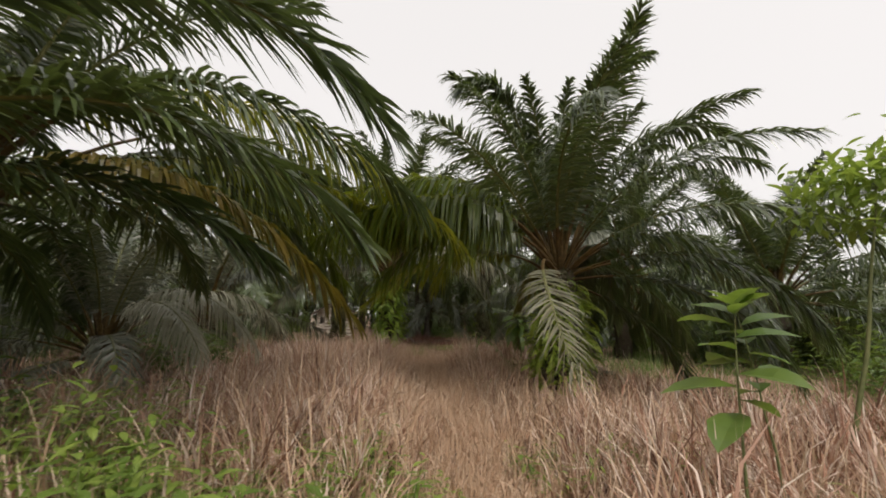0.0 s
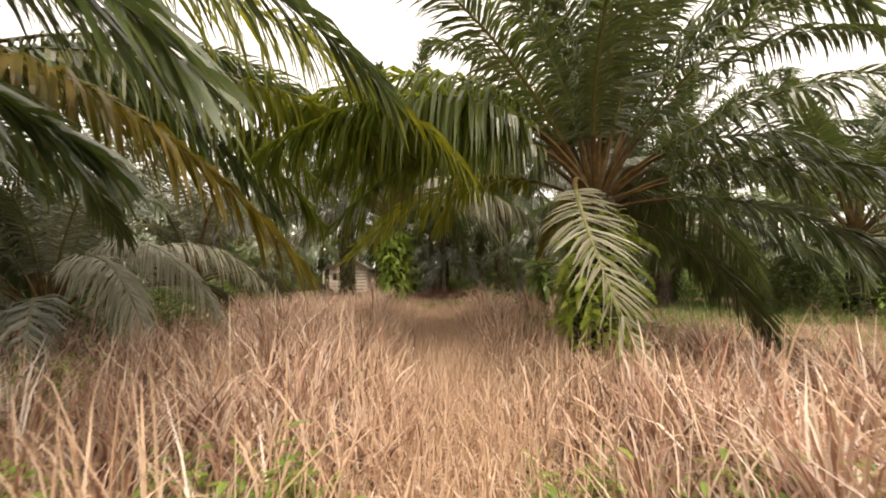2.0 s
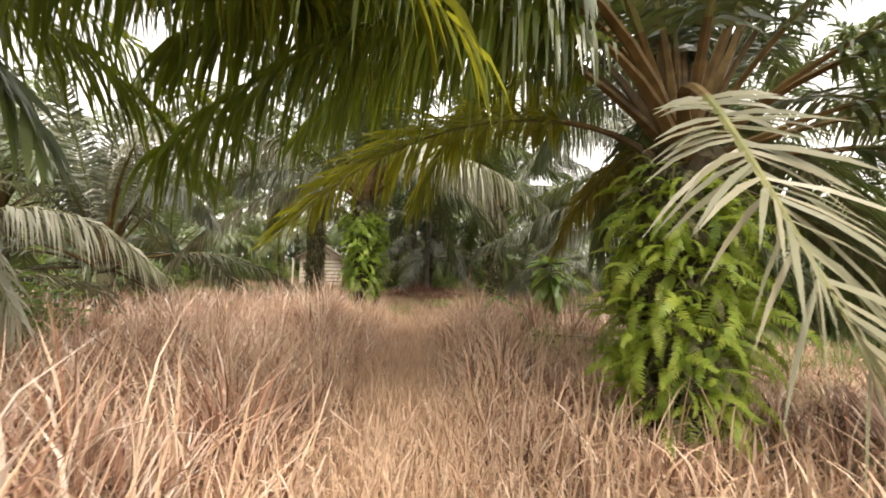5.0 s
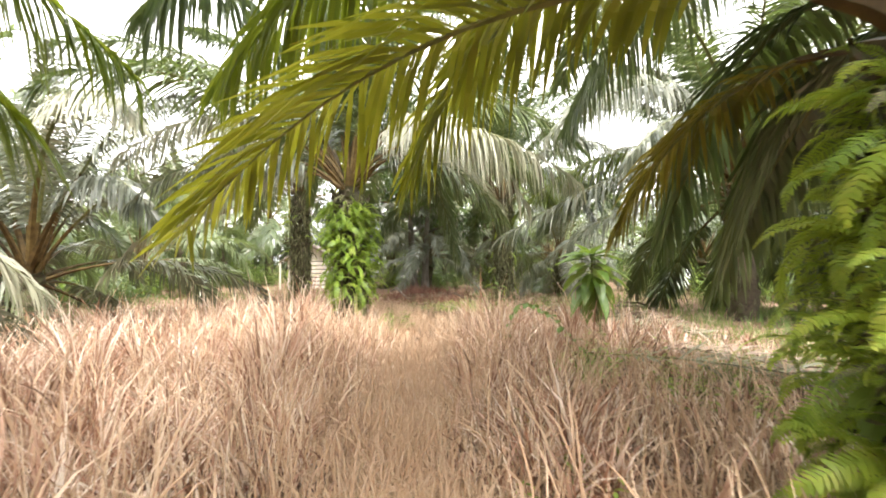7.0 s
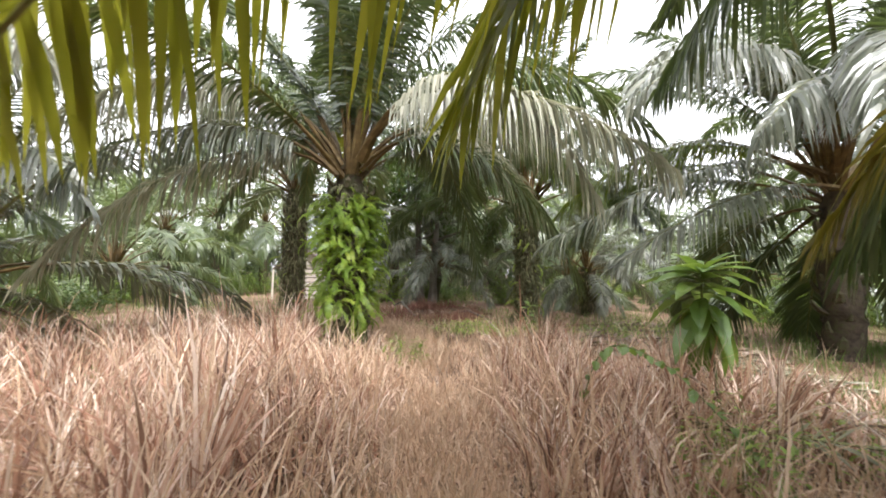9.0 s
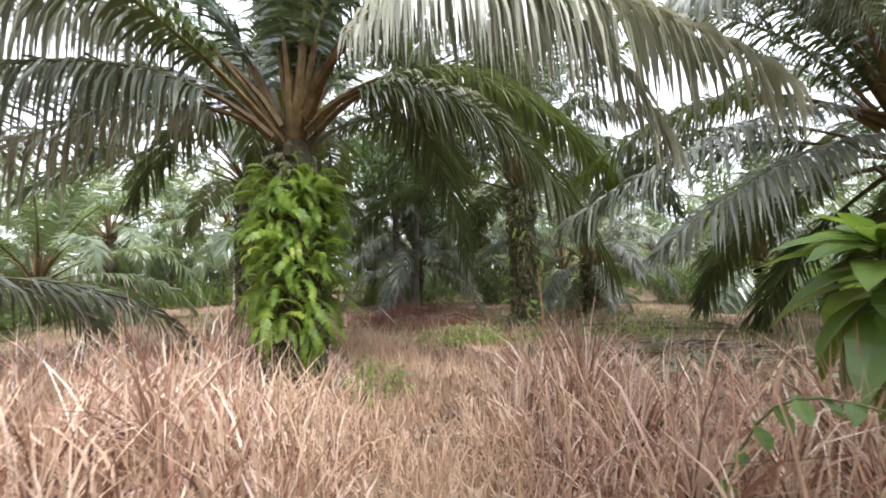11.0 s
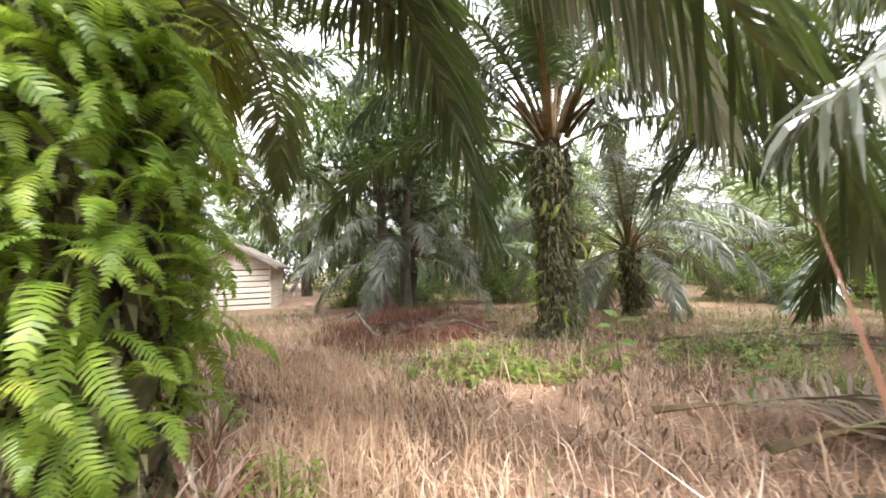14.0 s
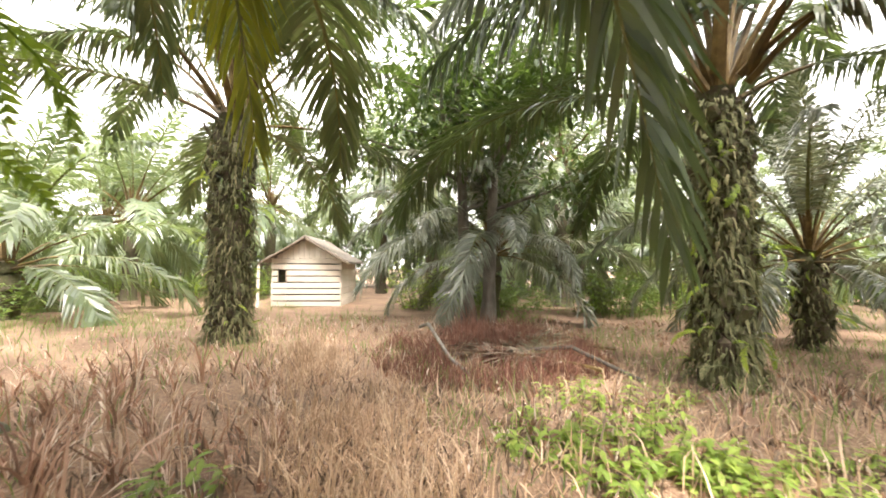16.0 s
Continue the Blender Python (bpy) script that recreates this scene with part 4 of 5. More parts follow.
g = random.Random(5)
pts = []
while len(pts) < 90000:
    x, y = g.gauss(0, 4.3), g.uniform(-7.5, 24)
    if not -14 < x < 14:
        continue
    tx, ty, hx, hy = tuft_of(x, y)
    laid = 6.283 * hy
    # tufts: most blades spring from the middle of their tuft and lean out of it
    if g.random() < 0.8:
        k = 0.66 + 0.3 * g.random()
        ax = math.atan2(y - ty, x - tx)
        # each tuft is pressed over to one side, some far, some hardly
        ax = math.atan2(math.sin(ax) + 1.3 * math.sin(laid), math.cos(ax) + 1.3 * math.cos(laid))
        x, y = x + (tx - x) * k, y + (ty - y) * k
        la = 0.15 + 0.75 * ((hx * 31.7) % 1) ** 1.5 + abs(g.gauss(0, 0.2))
    else:
        ax, la = g.uniform(0, 6.283), abs(g.gauss(0, 0.9))
    hh = grass_height(x, y)
    gap = noise.noise(Vector((x * 1.3, y * 1.3, 21)))
    if g.random() > ((0.3 if y < 10 else 0.06) + hh) * (1 if gap > -0.1 else 0.5):
        continue
    pts.append((x, y, hh * (0.4 + 0.85 * ((hx * 13.7) % 1)) * g.uniform(0.7, 1.2), ax, la))
blades("dry_grass", pts, 0.6, 1.15, 0.008, 0.032, 0.55, M_GRASS, "dry reddish brown knee-high grass", "grass", 3)
pts = []
for _ in range(60000):
    y = g.triangular(-7, 22, 3)
    if g.random() < 0.55:
        x = path_x(y) + g.gauss(0, 0.42)
    else:
        x = g.gauss(0, 3.6)
    if y > 9 and noise.noise(Vector((x * 0.9, y * 0.9, 31))) < -0.3:
        continue
    pts.append((x, y, 1.0))
blades("straw_litter", pts, 0.14, 0.5, 0.005, 0.017, 1.6, M_STRAW, "pale straw lying flat on the trodden path", "straw", 4, 2)
pts = []
for _ in range(24000):
    x, y = g.gauss(0.2, 3.2), g.triangular(-6, 20, 15)
    if noise.noise(Vector((x * 0.8, y * 0.8, 61))) > -0.25:
        pts.append((x, y, 1.0))
blades("dead_leaf_litter", pts, 0.08, 0.26, 0.008, 0.026, 1.7, M_DEAD, "brown and grey dead leaf scraps on the ground", "leaf litter", 6, 2)
pts = []
for _ in range(6000):
    y = g.uniform(-7, 10.8)
    x = path_x(y) + g.choice((-1, 1)) * (0.6 + abs(g.gauss(0, 1.8)))
    if x < 3.5:
        pts.append((x, y, 0.55 + 0.5 * grass_height(x, y)))
blades("straw_stalks", pts, 0.65, 1.3, 0.01, 0.028, 1.05, M_STRAW, "pale bent seed stalks standing in the grass", "grass", 8, 4)
pts = []
for _ in range(3600):
    y = g.uniform(-6, 10.8)
    x = path_x(y) + g.choice((-1, -1, 1)) * (0.55 + abs(g.gauss(0, 2.2)))
    if x < 3.5:
        pts.append((x, y, 0.35 + 0.65 * grass_height(x, y)))
blades("seed_stalks", pts, 0.95, 1.3, 0.007, 0.014, 0.28, M_STRAW, "tall pale seed stalks above the grass", "grass", 14, 4)
pts = []
for _ in range(9000):
    y = g.uniform(-7, 11.5)
    x = path_x(y) + g.choice((-1, 1)) * (0.4 + abs(g.gauss(0, 2.0)))
    if x < 4:
        pts.append((x, y, 0.35 + 0.65 * grass_height(x, y)))
blades("bent_grass", pts, 0.45, 0.95, 0.012, 0.03, 1.35, M_GRASS, "broad dry grass leaves bent over towards the ground", "grass", 15, 4)
pts = []
for _ in range(34000):
    x, y = g.gauss(0, 9), g.uniform(9, 30)
    if noise.noise(Vector((x * 0.4, y * 0.4, 11))) + g.uniform(-0.2, 0.2) > 0.22 and abs(x - path_x(y)) > 0.8:
        pts.append((x, y, 1.0))
for _ in range(9000):
    x, y = g.uniform(3, 16), g.uniform(-4, 20)
    pts.append((x, y, 1.3))
for _ in range(1500):
    x, y = g.gauss(-1.9, 0.7), g.uniform(-4.4, -2.2)
    pts.append((x, y, 1.5))
for _ in range(4200):
    x, y = g.uniform(-14, -4), g.uniform(4, 24)
    pts.append((x, y, 1.2))
for _ in range(9000):
    x, y = g.uniform(3.0, 10), g.uniform(6.5, 14)
    if noise.noise(Vector((x * 0.7, y * 0.7, 51))) > -0.05:
        pts.append((x, y, g.uniform(0.7, 1.6)))
blades("green_grass", pts, 0.12, 0.4, 0.005, 0.013, 0.85, M_GREENGRASS, "fresh green grass growing between the palms", "grass", 9)


# ---- hut ----
def box(sx, sy, sz, name, m, bevel=0.006, jitter=0.0, seed=0):
    bm = bmesh.new()
    bmesh.ops.create_cube(bm, size=1)
    r = random.Random(seed)
    for v in bm.verts:
        v.co = Vector((v.co.x * sx, v.co.y * sy, v.co.z * sz)) + Vector((0, 0, r.uniform(-jitter, jitter)))
    if bevel:
        bmesh.ops.bevel(bm, geom=bm.edges[:], offset=bevel, segments=1, affect="EDGES")
    me = bpy.data.meshes.new(name)
    bm.to_mesh(me)
    bm.free()
    me.materials.append(m)
    return me


def build_hut():
    """Small plank hut with a gable towards the path and a thatched roof."""
    W, D, EAVE, RIDGE = 2.6, 3.4, 1.85, 2.62
    hut = thing("hut", -9.15, 26.62, 0, 9.5, "small hut of pale horizontal planks with a gabled thatch roof", "hut")
    r = random.Random(3)
    # front wall: lapped planks, with an opening near one corner
    wall = part("front_wall", box(0.05, 0.05, EAVE, "corner_post", M_WOOD), hut, "", pose(0.03, 0.03, EAVE / 2))
    inv = wall.matrix_basis.inverted()
    n = 8
    for i in range(n):
        z0 = EAVE * i / n
        ph = EAVE / n - 0.055
        zc = z0 + ph / 2 + 0.02
        if i in (4, 5):
            part("plank", box(0.22, 0.028, ph, "plank", M_WOOD, 0.004, 0.006, i), wall, "", inv @ pose(0.14, -0.005, zc, 5))
            part("plank", box(W - 0.6, 0.028, ph, "plank", M_WOOD, 0.004, 0.014, i + 20), wall, "", inv @ pose(0.55 + (W - 0.6) / 2 - 0.0, -0.005, zc, 5))
        else:
            part("plank", box(W + r.uniform(-0.02, 0.06), 0.028, ph, "plank", M_WOOD, 0.004, 0.014, i), wall, "", inv @ pose(W / 2, -0.005, zc, 5))
    # added dark sheet behind the planks, so their gaps read as shade
    part("lining", box(W - 0.62, 0.01, EAVE - 0.02, "lining", M_ROOM_SHADE, 0), wall, "", inv @ pose(0.56 + (W - 0.62) / 2, 0.04, EAVE / 2))
    # gable boards, upright
    k = 13
    for i in range(k):
        x = (i + 0.5) * W / k
        top = EAVE + (RIDGE - EAVE) * (1 - abs(x / W * 2 - 1)) - 0.05
        if top - EAVE > 0.05:
            part("gable_board", box(W / k - 0.008, 0.022, top - EAVE + 0.06, "gable_board", M_WOOD, 0.003, 0.012, i), wall, "", inv @ pose(x, 0.012, (top + EAVE) / 2))
    for x, name in ((0.02, "side_wall"), (W - 0.02, "side_wall")):
        side = part(name, box(0.05, 0.05, EAVE, "corner_post", M_DARKWOOD), hut, "", pose(x, D - 0.03, EAVE / 2))
        si = side.matrix_basis.inverted()
        for i in range(n):
            part("plank", box(0.028, D - 0.08, EAVE / n - 0.01, "plank", M_WOOD, 0.004, 0.008, i + 40), side, "", si @ pose(x, D / 2, EAVE * (i + 0.5) / n, 0, 0, 0))
    back = part("back_wall", box(W, 0.03, EAVE, "back_wall", M_WOOD), hut, "", pose(W / 2, D, EAVE / 2))
    part("floor_board", box(W - 0.1, D - 0.1, 0.04, "floor_board", M_ROOM_SHADE), hut, "", pose(W / 2, D / 2, 0.03))
    # window frame
    for x in (0.26, 0.54):
        part("window_frame", box(0.035, 0.05, 0.5, "window_frame", M_DARKWOOD, 0.003), hut, "", pose(x, -0.012, EAVE * 5 / n))
    # roof: two thatched slopes that overhang, with a ragged edge
    for sgn in (-1, 1):
        V, F = [], []
        run, ov, rows = W / 2 + 0.32, 0.35, 9
        slope = (RIDGE - EAVE) / (W / 2)
        for j in range(rows + 1):
            u = j / rows
            for i in range(25):
                y = -ov + (D + 2 * ov) * i / 24 + r.uniform(-0.03, 0.03)
                z = RIDGE + 0.06 - slope * run * u + 0.02 * (j % 2) - (r.uniform(0, 0.06) if j == rows else 0) - 0.05 * math.sin(math.pi * u)
                V.append(Vector((W / 2 + sgn * run * u, y, z)))
        lower = len(V)
        V += [v - Vector((0, 0, 0.07)) for v in V]
        for j in range(rows):
            for i in range(24):
                a = j * 25 + i
                F.append((a, a + 1, a + 26, a + 25))
                F.append((lower + a, lower + a + 25, lower + a + 26, lower + a + 1))
        for i in range(24):
            a = rows * 25 + i
            F.append((a, a + 1, lower + a + 1, lower + a))
        for j in range(rows):
            for i in (0, 24):
                a = j * 25 + i
                F.append((a, a + 25, lower + a + 25, lower + a))
        part("roof_slope", mesh_from("roof_slope", V, F, M_THATCH), hut, "grey thatch with ragged eaves")
        V, F = [], []
        tube(V, F, [Vector((W / 2, -0.42, RIDGE - 0.06)), Vector((W / 2 + sgn * (run + 0.03), -0.42, RIDGE - 0.06 - slope * run))], [0.035, 0.03], 6)
        part("rafter", mesh_from("rafter", V, F, M_DARKWOOD), hut)
    V, F = [], []
    tube(V, F, [Vector((-0.36, -0.35, 0)), Vector((-0.35, -0.35, EAVE - 0.25))], [0.06, 0.05], 7)
    part("roof_post", mesh_from("roof_post", V, F, M_WOOD), hut, "pale peeled post")
    # lean-to side shed roof edge pole
    V, F = [], []
    tube(V, F, [Vector((-0.36, -0.4, EAVE - 0.27)), Vector((-0.36, D + 0.4, EAVE - 0.27))], [0.03, 0.03], 6)
    part("eave_pole", mesh_from("eave_pole", V, F, M_DARKWOOD), hut)


build_hut()


# ---- broadleaf tree with two stems ----
def branch_curve(p, d, length, n, wob, r):
    pts = [p.copy()]
    for _ in range(n):
        d = (d + Vector((r.uniform(-wob, wob), r.uniform(-wob, wob), r.uniform(-wob * 0.5, wob * 0.5)))).normalized()
        p = p + d * (length / n)
        pts.append(p.copy())
    return pts


def leafy_crown(name, tips, leaf_len, per_tip, spread, m, seed):
    r = random.Random(seed)
    V, F = [], []
    for tip in tips:
        for _ in range(per_tip):
            p = tip + Vector((r.gauss(0, spread), r.gauss(0, spread), r.gauss(0, spread * 0.7)))
            d = Vector((r.uniform(-1, 1), r.uniform(-1, 1), r.uniform(-0.7, 0.3))).normalized()
            up = (Vector((0, 0, 1)) - d * d.z).normalized()
            leaf_blade(V, F, p, d, up, leaf_len * r.uniform(0.7, 1.25), leaf_len * 0.42, 0.2, 0.3)
    return mesh_from(name, V, F, m)


def tree(x, y, h, r0, seed, stems=2, leaf_len=0.2, per_tip=26, spread=0.42, m=None, label="", bark=M_TREEBARK, reach=2.2, fork=0.45):
    r = random.Random(seed)
    top = thing("tree", x, y, 0, 0, label, "tree")
    tips = []
    for s in range(stems):
        a = s * 2 * math.pi / stems + 0.4
        base = Vector((math.cos(a) * r0 * 1.3, math.sin(a) * r0 * 0.6, -0.05)) if stems > 1 else Vector((0, 0, -0.05))
        V, F = [], []
        main = branch_curve(base, Vector((math.cos(a) * 0.08, math.sin(a) * 0.08, 1)), h * 0.85, 9, 0.07, r)
        tube(V, F, main, [r0 * (1.25 if i == 0 else 1) * (1 - 0.08 * i) for i in range(10)], 9)
        trunk = part("trunk", mesh_from("trunk", V, F, bark, smooth=True), top)
        for b in range(9):
            V, F = [], []
            k = fork + (1 - fork) * b / 8
            p = main[min(9, int(k * 9))]
            q = b * 2.4 + s
            limb = branch_curve(p, Vector((math.cos(q), math.sin(q), r.uniform(0.1, 0.7))).normalized(), reach * r.uniform(0.7, 1.1) * (1.15 - 0.5 * k), 6, 0.25, r)
            tube(V, F, limb, [r0 * 0.35 * (1 - 0.14 * i) for i in range(7)], 5)
            tips += limb[2:]
            for t in (3, 5):
                tw = branch_curve(limb[t], Vector((r.uniform(-1, 1), r.uniform(-1, 1), r.uniform(-0.3, 0.6))).normalized(), reach * 0.4, 3, 0.3, r)
                tube(V, F, tw, [r0 * 0.13, r0 * 0.1, r0 * 0.07, r0 * 0.04], 4)
                tips += tw[1:]
            part("limb", mesh_from("limb", V, F, bark), top)
    part("crown", leafy_crown("crown", tips, leaf_len, per_tip, spread, m or M_DARKLEAF, seed + 5), top)
    return top


tree(-1.25, 22.7, 8.0, 0.2, 21, 2, 0.26, 30, 0.55, M_DARKLEAF, "dark broadleaf tree with two grey stems", reach=4.3, fork=0.5)
tree(4.15, -0.3, 4.5, 0.03, 22, 1, 0.2, 7, 0.2, M_WEED, "slender sapling with light green leaves", M_STEM, 1.1, 0.78)


# ---- leafy plants ----
LEAF_LARGE = single_leaf("leaf", M_BROAD, 1.0, 0.4, 0.5)
LEAF_OVAL = single_leaf("leaf", M_BROAD, 1.0, 0.55, 0.25)


def plant(name, x, y, h, leaves, leaf_len, seed, label, mesh=None, top_only=0.0, lean=0.0, stem_r=0.012, pitch=(-20, 50), group="", category="plant"):
    """A single-stemmed plant with separate leaves."""
    r = random.Random(seed)
    top = thing(name, x, y, 0, 0, label, category, group)
    V, F = [], []
    stem = branch_curve(Vector((0, 0, -0.03)), Vector((lean, 0, 1)).normalized(), h, 7, 0.08, r)
    tube(V, F, stem, [stem_r * (1 - 0.1 * i) for i in range(8)], 6)
    st = part("stem", mesh_from("stem", V, F, M_STEM, smooth=True), top)
    for i in range(leaves):
        k = top_only + (1 - top_only) * (i + 0.5) / leaves
        p = stem[min(7, int(k * 7.99))].lerp(stem[min(7, int(k * 7.99) + 1)], (k * 7.99) % 1)
        size = leaf_len * r.uniform(0.7, 1.15) * (1.1 - 0.35 * max(0, k - 0.7) / 0.3)
        part("leaf", mesh or LEAF_OVAL, top, "", Matrix.Translation(p) @ pose(0, 0, 0, pitch[0] + (pitch[1] - pitch[0]) * max(0, (k - top_only) / (1 - top_only + 1e-6)) + r.uniform(-12, 12), r.uniform(-15, 15), i * 137.5 + r.uniform(-20, 20)) @ Matrix.Scale(size, 4))
    return top


plant("broadleaf_shrub", 2.3, 8.4, 1.6, 42, 0.56, 1, "large-leaved green shrub with a leaf rosette on a stout stem", LEAF_LARGE, 0.6, 0, 0.03, (-50, 60))
plant("young_shrub", 1.5, -2.35, 1.75, 13, 0.38, 2, "young shrub with glossy yellow-green oval leaves", LEAF_OVAL, 0.45, 0.03, 0.014, (-15, 40))
plant("young_shrub", 1.85, -2.2, 1.75, 13, 0.32, 3, "young shrub with light green oval leaves", LEAF_OVAL, 0.55, 0.06, 0.012, (-5, 40))
plant("seedling", 1.42, 13.6, 0.9, 10, 0.24, 4, "thin green seedling with few leaves in dry grass", LEAF_OVAL, 0.35, 0, 0.009, (-20, 30))
plant("seedling", 2.5, 13.2, 0.45, 7, 0.2, 5, "low green seedling in dry grass", LEAF_OVAL, 0.3, 0, 0.008)


def leaf_small(V, F, p, d, up, length, width):
    """A small folded leaf of four triangles."""
    side = d.cross(up) * (0.5 * width)
    n = len(V)
    V.extend([p, p + d * (0.45 * length) + side + up * (0.12 * length), p + d * (0.5 * length), p + d * (0.45 * length) - side + up * (0.12 * length), p + d * length - up * (0.2 * length)])
    F.extend([(n, n + 1, n + 2), (n, n + 2, n + 3), (n + 2, n + 1, n + 4), (n + 3, n + 2, n + 4)])


def weed(x, y, r, h, n, leaf_len, seed, m, label, name="weed", group="weeds", simple=False):
    """A low patch of stems with many small leaves: stems and leaves as two parts."""
    q = random.Random(seed)
    top = thing(name, x, y, 0, 0, label, "weed", group)
    V, F, LV, LF = [], [], [], []
    for _ in range(n):
        a, d = q.uniform(0, 6.283), r * q.random() ** 0.6
        hh = h * q.uniform(0.5, 1.1) * (1 - 0.45 * d / r)
        p = Vector((math.cos(a) * d, math.sin(a) * d, -0.02))
        s = branch_curve(p, Vector((math.cos(a) * 0.3, math.sin(a) * 0.3, 1)).normalized(), hh, 5, 0.2, q)
        if simple and _ % 2:
            tube(V, F, s[::2], [0.012, 0.009, 0.005], 3)
        elif not simple:
            tube(V, F, s, [0.006, 0.005, 0.005, 0.004, 0.003, 0.002], 4)
        for i in range(9):
            c = s[1 + i % 5]
            w = q.uniform(0, 6.283)
            dd = Vector((math.cos(w), math.sin(w), q.uniform(-0.2, 0.5))).normalized()
            up = (Vector((0, 0, 1)) - dd * dd.z).normalized()
            if simple:
                c = c + Vector((q.gauss(0, 0.12), q.gauss(0, 0.12), q.gauss(0, 0.1)))
                leaf_small(LV, LF, c, dd, up, leaf_len * q.uniform(0.6, 1.3), leaf_len * 0.45)
            else:
                leaf_blade(LV, LF, c, dd, up, leaf_len * q.uniform(0.6, 1.2), leaf_len * 0.33, 0.2, 0.35)
    tagged(part("stem_tangle", mesh_from("stem_tangle", V, F, M_STEM), top), kind="stuff")
    tagged(part("foliage", mesh_from("foliage", LV, LF, m), top), kind="stuff")
    return top


WEEDS = [(-2.3, -2.9, 0.9, 1.0, 75, 0.2), (-1.7, -3.6, 0.6, 0.85, 55, 0.2), (-3.6, -1.8, 1.1, 1.25, 80, 0.2), (-2.7, -3.5, 0.8, 0.95, 60, 0.24), (-1.1, -3.3, 0.45, 0.6, 36, 0.16), (-4.4, -0.6, 1.1, 1.2, 70, 0.15),
         (0.9, -3.5, 0.35, 0.4, 18, 0.11), (1.7, -3.3, 0.4, 0.6, 22, 0.13), (2.4, -2.4, 0.5, 0.7, 26, 0.12), (0.25, -2.5, 0.35, 0.3, 22, 0.06), (-0.75, -2.2, 0.4, 0.4, 24, 0.07),
         (-1.7, -0.6, 0.5, 0.55, 26, 0.1), (0.5, -0.4, 0.4, 0.35, 22, 0.08), (-4.6, 0.2, 1.3, 1.2, 70, 0.14), (-5.2, -2.2, 1.4, 1.1, 70, 0.14),
         (0.55, 4.3, 0.3, 0.45, 14, 0.09), (0.75, 5.3, 0.5, 0.4, 26, 0.09), (1.3, 6.9, 0.45, 0.45, 26, 0.11), (1.6, 7.3, 0.4, 0.6, 22, 0.1), (2.3, 7.6, 0.7, 0.7, 36, 0.1), (2.6, 6.2, 0.7, 0.5, 36, 0.09),
         (-1.3, -1.0, 0.4, 0.8, 30, 0.13), (0.75, -0.9, 0.35, 0.62, 24, 0.11), (1.5, -1.1, 0.4, 0.75, 28, 0.13), (-0.6, -1.4, 0.3, 0.55, 20, 0.1), (-1.15, 10.75, 0.3, 0.72, 26, 0.12), (-1.5, 12.0, 0.5, 0.4, 26, 0.1), (0.25, 15.0, 0.6, 0.42, 46, 0.15), (-0.35, 15.4, 0.45, 0.3, 24, 0.13), (0.95, 14.7, 0.45, 0.35, 26, 0.13), (1.7, 15.0, 0.4, 0.3, 16, 0.12), (0.5, 16.4, 0.9, 0.35, 40, 0.12),
         (-2.7, 13.9, 0.5, 0.4, 20, 0.14), (-0.95, -1.95, 0.5, 0.62, 34, 0.14), (-0.35, -2.0, 0.35, 0.42, 24, 0.11), (-1.7, -2.0, 0.6, 0.75, 44, 0.17), (-2.5, -1.6, 0.7, 0.85, 44, 0.17), (1.0, -1.9, 0.3, 0.5, 18, 0.08), (-2.0, -4.0, 0.5, 0.8, 40, 0.2), (3.4, 14.6, 0.9, 0.5, 44, 0.12), (4.6, 15.8, 1.1, 0.6, 50, 0.13)]
for i, (x, y, r_, h_, n_, l_) in enumerate(WEEDS):
    weed(x, y, r_, h_, n_, l_, 60 + i, M_WEED, "patch of light green weeds among dry grass")

# thickets of shrubs between the palms
q = random.Random(77)
BUSH = []
for _ in range(3000):
    x, y = q.uniform(-24, 24), q.uniform(-4, 40)
    if len(BUSH) >= 92:
        break
    if -5.5 < x < 5.5 and y < 5 or -4.5 < x < 8 and 5 <= y < 24 or -4 < x < 3.5 and y < 24 or -12.5 < x < -3.5 and 13 < y < 30 or abs(x - path_x(y)) < 4 and y > 12:
        continue
    if any((x - a) ** 2 + (y - b) ** 2 < 3.2 for a, b in BUSH):
        continue
    BUSH.append((x, y))
for i, (x, y) in enumerate(BUSH):
    # left and far shrubs get lighter leaves in place of open-sky light
    weed(x, y, q.uniform(1.1, 2.0), q.uniform(1.0, 3.2), 90, 0.24, 200 + i, q.choice((M_WEED, M_BROAD, M_BROAD, M_DARKLEAF) if x < -6 and y > 9 or y > 20 else (M_BROAD, M_DARKLEAF)), "dense green shrub between the palms", "shrub", "shrubs", True)


# ---- fallen fronds, logs and dead heaps ----
def fallen_frond(x, y, rz, length, seed, m=M_DEAD, label="dead grey frond lying on the ground", z=0.1):
    P = [Vector((0, 0, z)), Vector((0.1, length * 0.33, z + 0.12)), Vector((-0.1, length * 0.66, z + 0.1)), Vector((0, length, z - 0.03))]
    me = frond_mesh("fallen_frond", P, 60, 0.7, 0.035, 0.14, 0.2, 25, seed, 2, m, 0.02, 0.15, 14)
    top = thing("fallen_frond", x, y, 0, rz, label, "dead frond", "fallen fronds")
    tagged(part("frond_litter", me, top), kind="stuff")


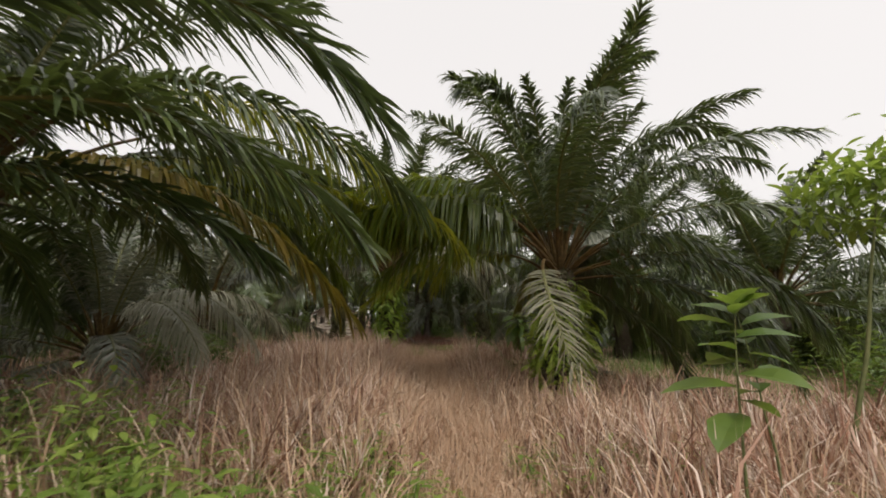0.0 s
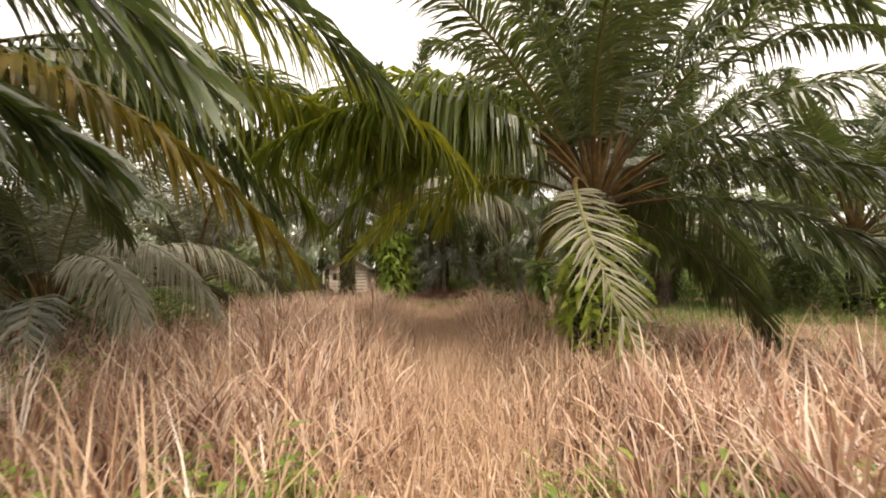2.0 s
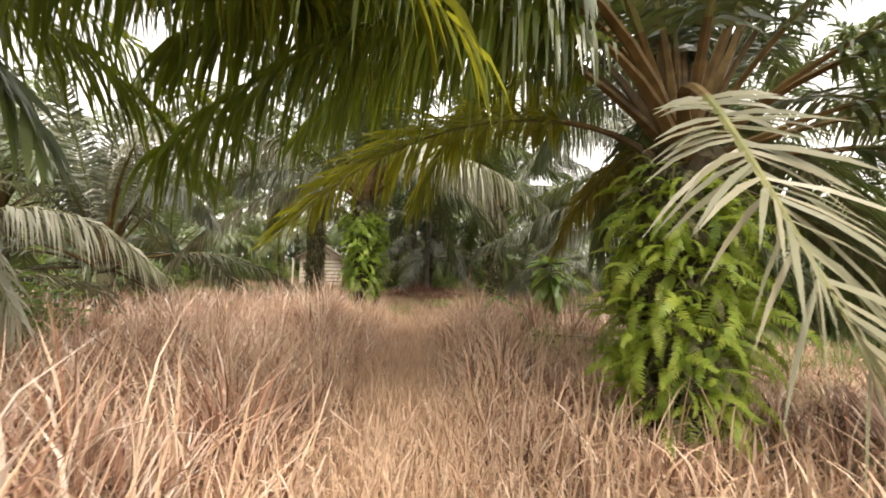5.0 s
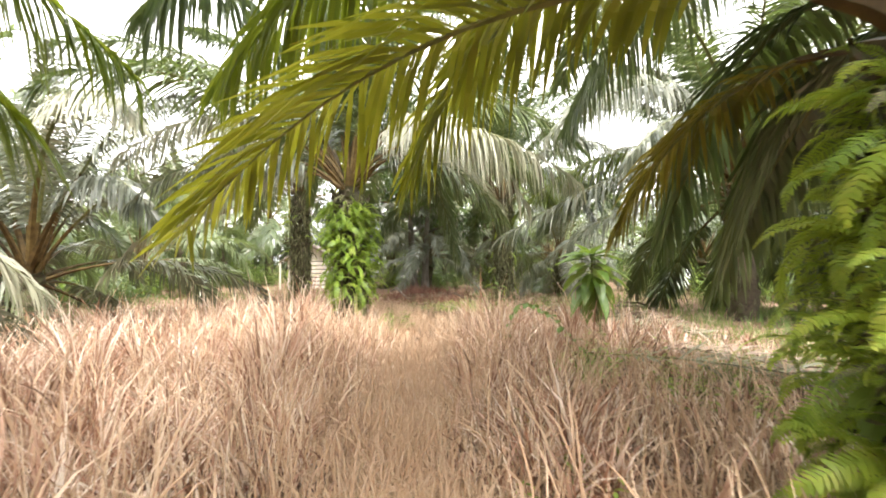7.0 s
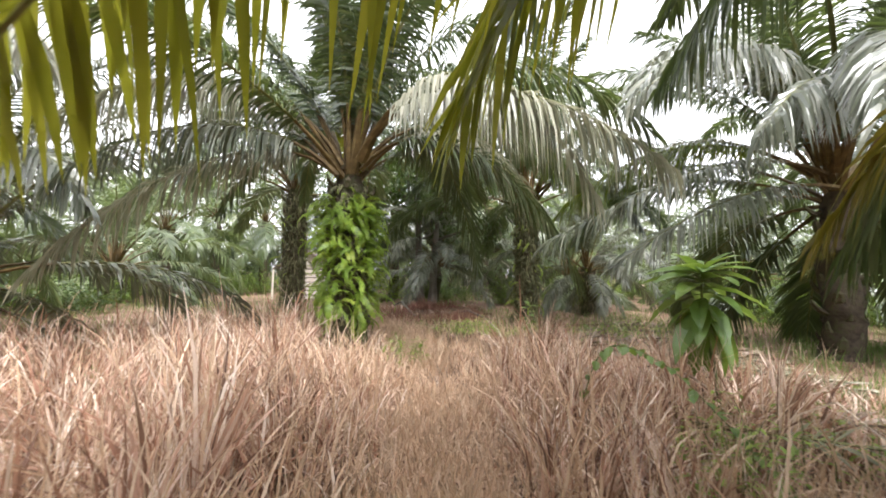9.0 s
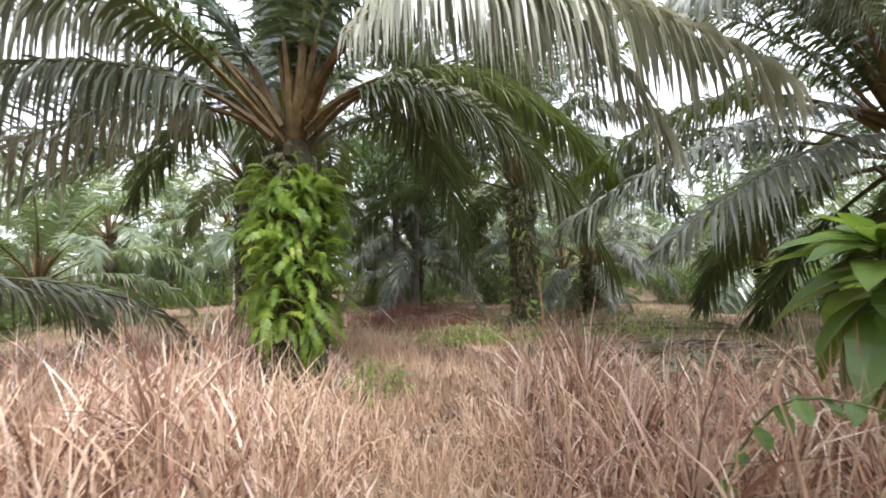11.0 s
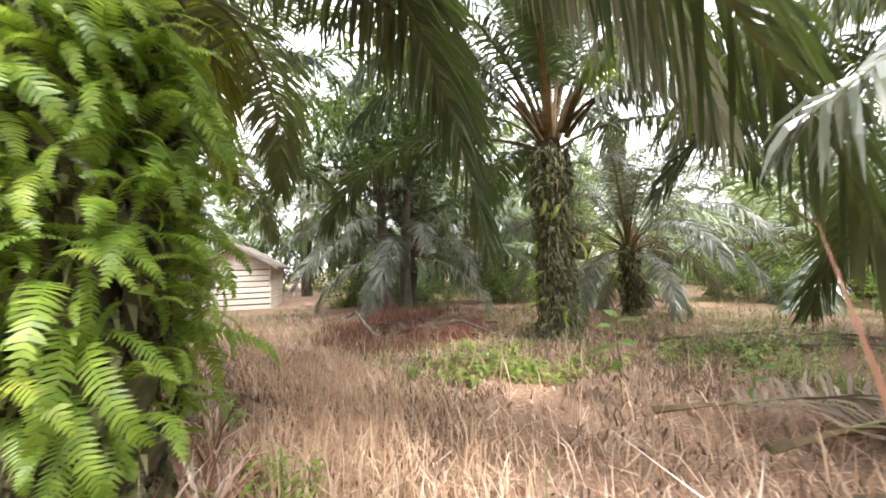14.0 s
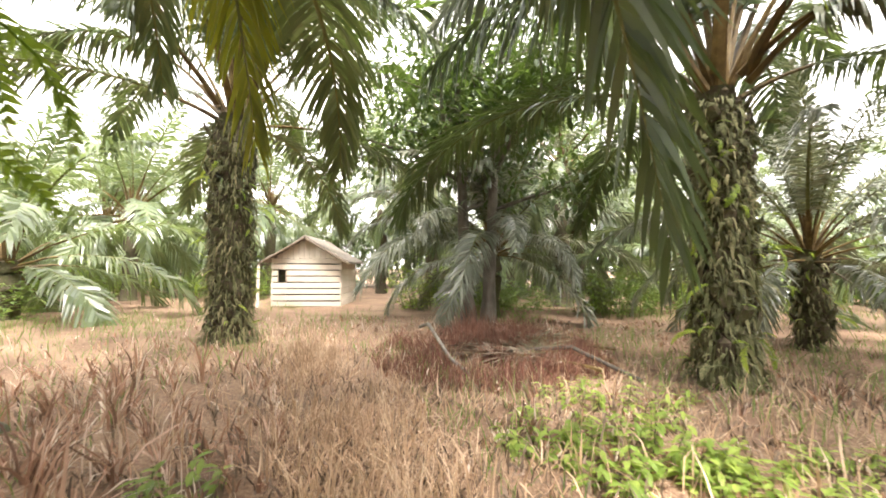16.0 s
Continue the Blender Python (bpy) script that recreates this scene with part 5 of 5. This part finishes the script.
for i, (x, y, rz, L) in enumerate([(1.7, 7.9, -125, 3.0), (2.6, 8.4, -140, 2.6), (1.5, 11.4, -100, 3.4), (1.4, 10.7, -75, 3.2), (2.2, 12.2, -110, 3.0), (1.9, 10.2, -60, 2.8), (1.1, 11.0, -95, 3.2), (1.6, 12.0, -80, 3.0), (0.9, 10.3, -112, 2.6), (2.4, 11.0, -130, 2.8), (1.3, 12.8, -98, 3.0), (0.9, 18.2, 70, 3.2), (1.2, 19.2, 95, 3.0),
                                   (-0.2, 18.6, 40, 2.6), (0.2, 19.8, 120, 2.8), (-1.6, 18.9, -60, 2.6), (-2.0, 20.2, -95, 2.8), (0.6, 17.6, 65, 2.4), (-0.6, 17.9, -30, 2.0), (3.2, 16.2, -100, 3.2), (3.4, 3.1, -60, 3.0), (-4.6, 2.6, 60, 3.0), (-5.0, 3.4, 80, 3.0)]):
    fallen_frond(x, y, rz, L, 300 + i, M_DEAD if i % 3 else M_PALE, z=0.2 if 7.5 < y < 14 else 0.1)

for i, pts_ in enumerate([[(-2.4, 20.4, 0.25), (-2.0, 19.0, 0.5), (-1.5, 17.8, 0.18), (-0.95, 16.75, 0.04)], [(3.0, 15.9, 0.06), (4.6, 15.6, 0.08), (6.5, 15.0, 0.07)], [(-0.6, 18.8, 0.1), (0.3, 18.2, 0.3), (1.0, 17.3, 0.06)]]):
    V, F = [], []
    tube(V, F, [Vector(p) for p in pts_], [0.035, 0.032, 0.028, 0.018][:len(pts_)], 7)
    tagged(new("dead_branch", mesh_from("dead_branch", V, F, M_TREEBARK, smooth=True)), "bare grey branch lying on the ground", "branch", "dead branches")

pts = []
for _ in range(10000):
    a, d = g.uniform(0, 6.283), g.random() ** 0.7
    x, y = -0.9 + math.cos(a) * d * 2.0, 19.0 + math.sin(a) * d * 2.4
    lump = noise.noise(Vector((x * 1.1, y * 1.1, 41)))
    if lump > -0.12:
        pts.append((x, y, (1.15 - 0.7 * d) * (0.85 + 1.6 * lump)))
blades("brush_heap", pts, 0.3, 0.75, 0.006, 0.016, 0.9, M_HEAP, "reddish brown heap of dead fern and brush", "brush heap", 12)


# ---- trailing vine ----
def build_vine():
    r = random.Random(9)
    P = [Vector(p) for p in ((0.75, 8.2, 0.05), (0.85, 7.8, 0.85), (1.15, 7.4, 0.85), (1.5, 7.1, 0.45), (1.8, 6.9, 0.02))]
    pts_ = []
    for a, b, c, d in zip([P[0]] + P[:-2], P[:-1], P[1:], P[2:] + [P[-1]]):
        for i in range(6):
            u = i / 6
            pts_.append(0.5 * (2 * b + (c - a) * u + (2 * a - 5 * b + 4 * c - d) * u * u + (3 * b - a - 3 * c + d) * u ** 3))
    top = thing("vine", 0.75, 8.2, 0, 0, "arching vine with light green paired leaves over dry grass", "vine")
    o = Vector(top.location)
    V, F = [], []
    tube(V, F, [p - o for p in pts_], [0.007 - 0.0002 * i for i in range(len(pts_))], 5)
    part("stem", mesh_from("stem", V, F, M_STEM, smooth=True), top)
    for i, p in enumerate(pts_[3:]):
        for sgn in (-1, 1):
            part("leaf", LEAF_OVAL, top, "", Matrix.Translation(p - o) @ pose(0, 0, 0, r.uniform(-25, 15), r.uniform(-20, 20), sgn * 75 + r.uniform(-25, 25) - 120) @ Matrix.Scale(r.uniform(0.09, 0.15), 4))


build_vine()
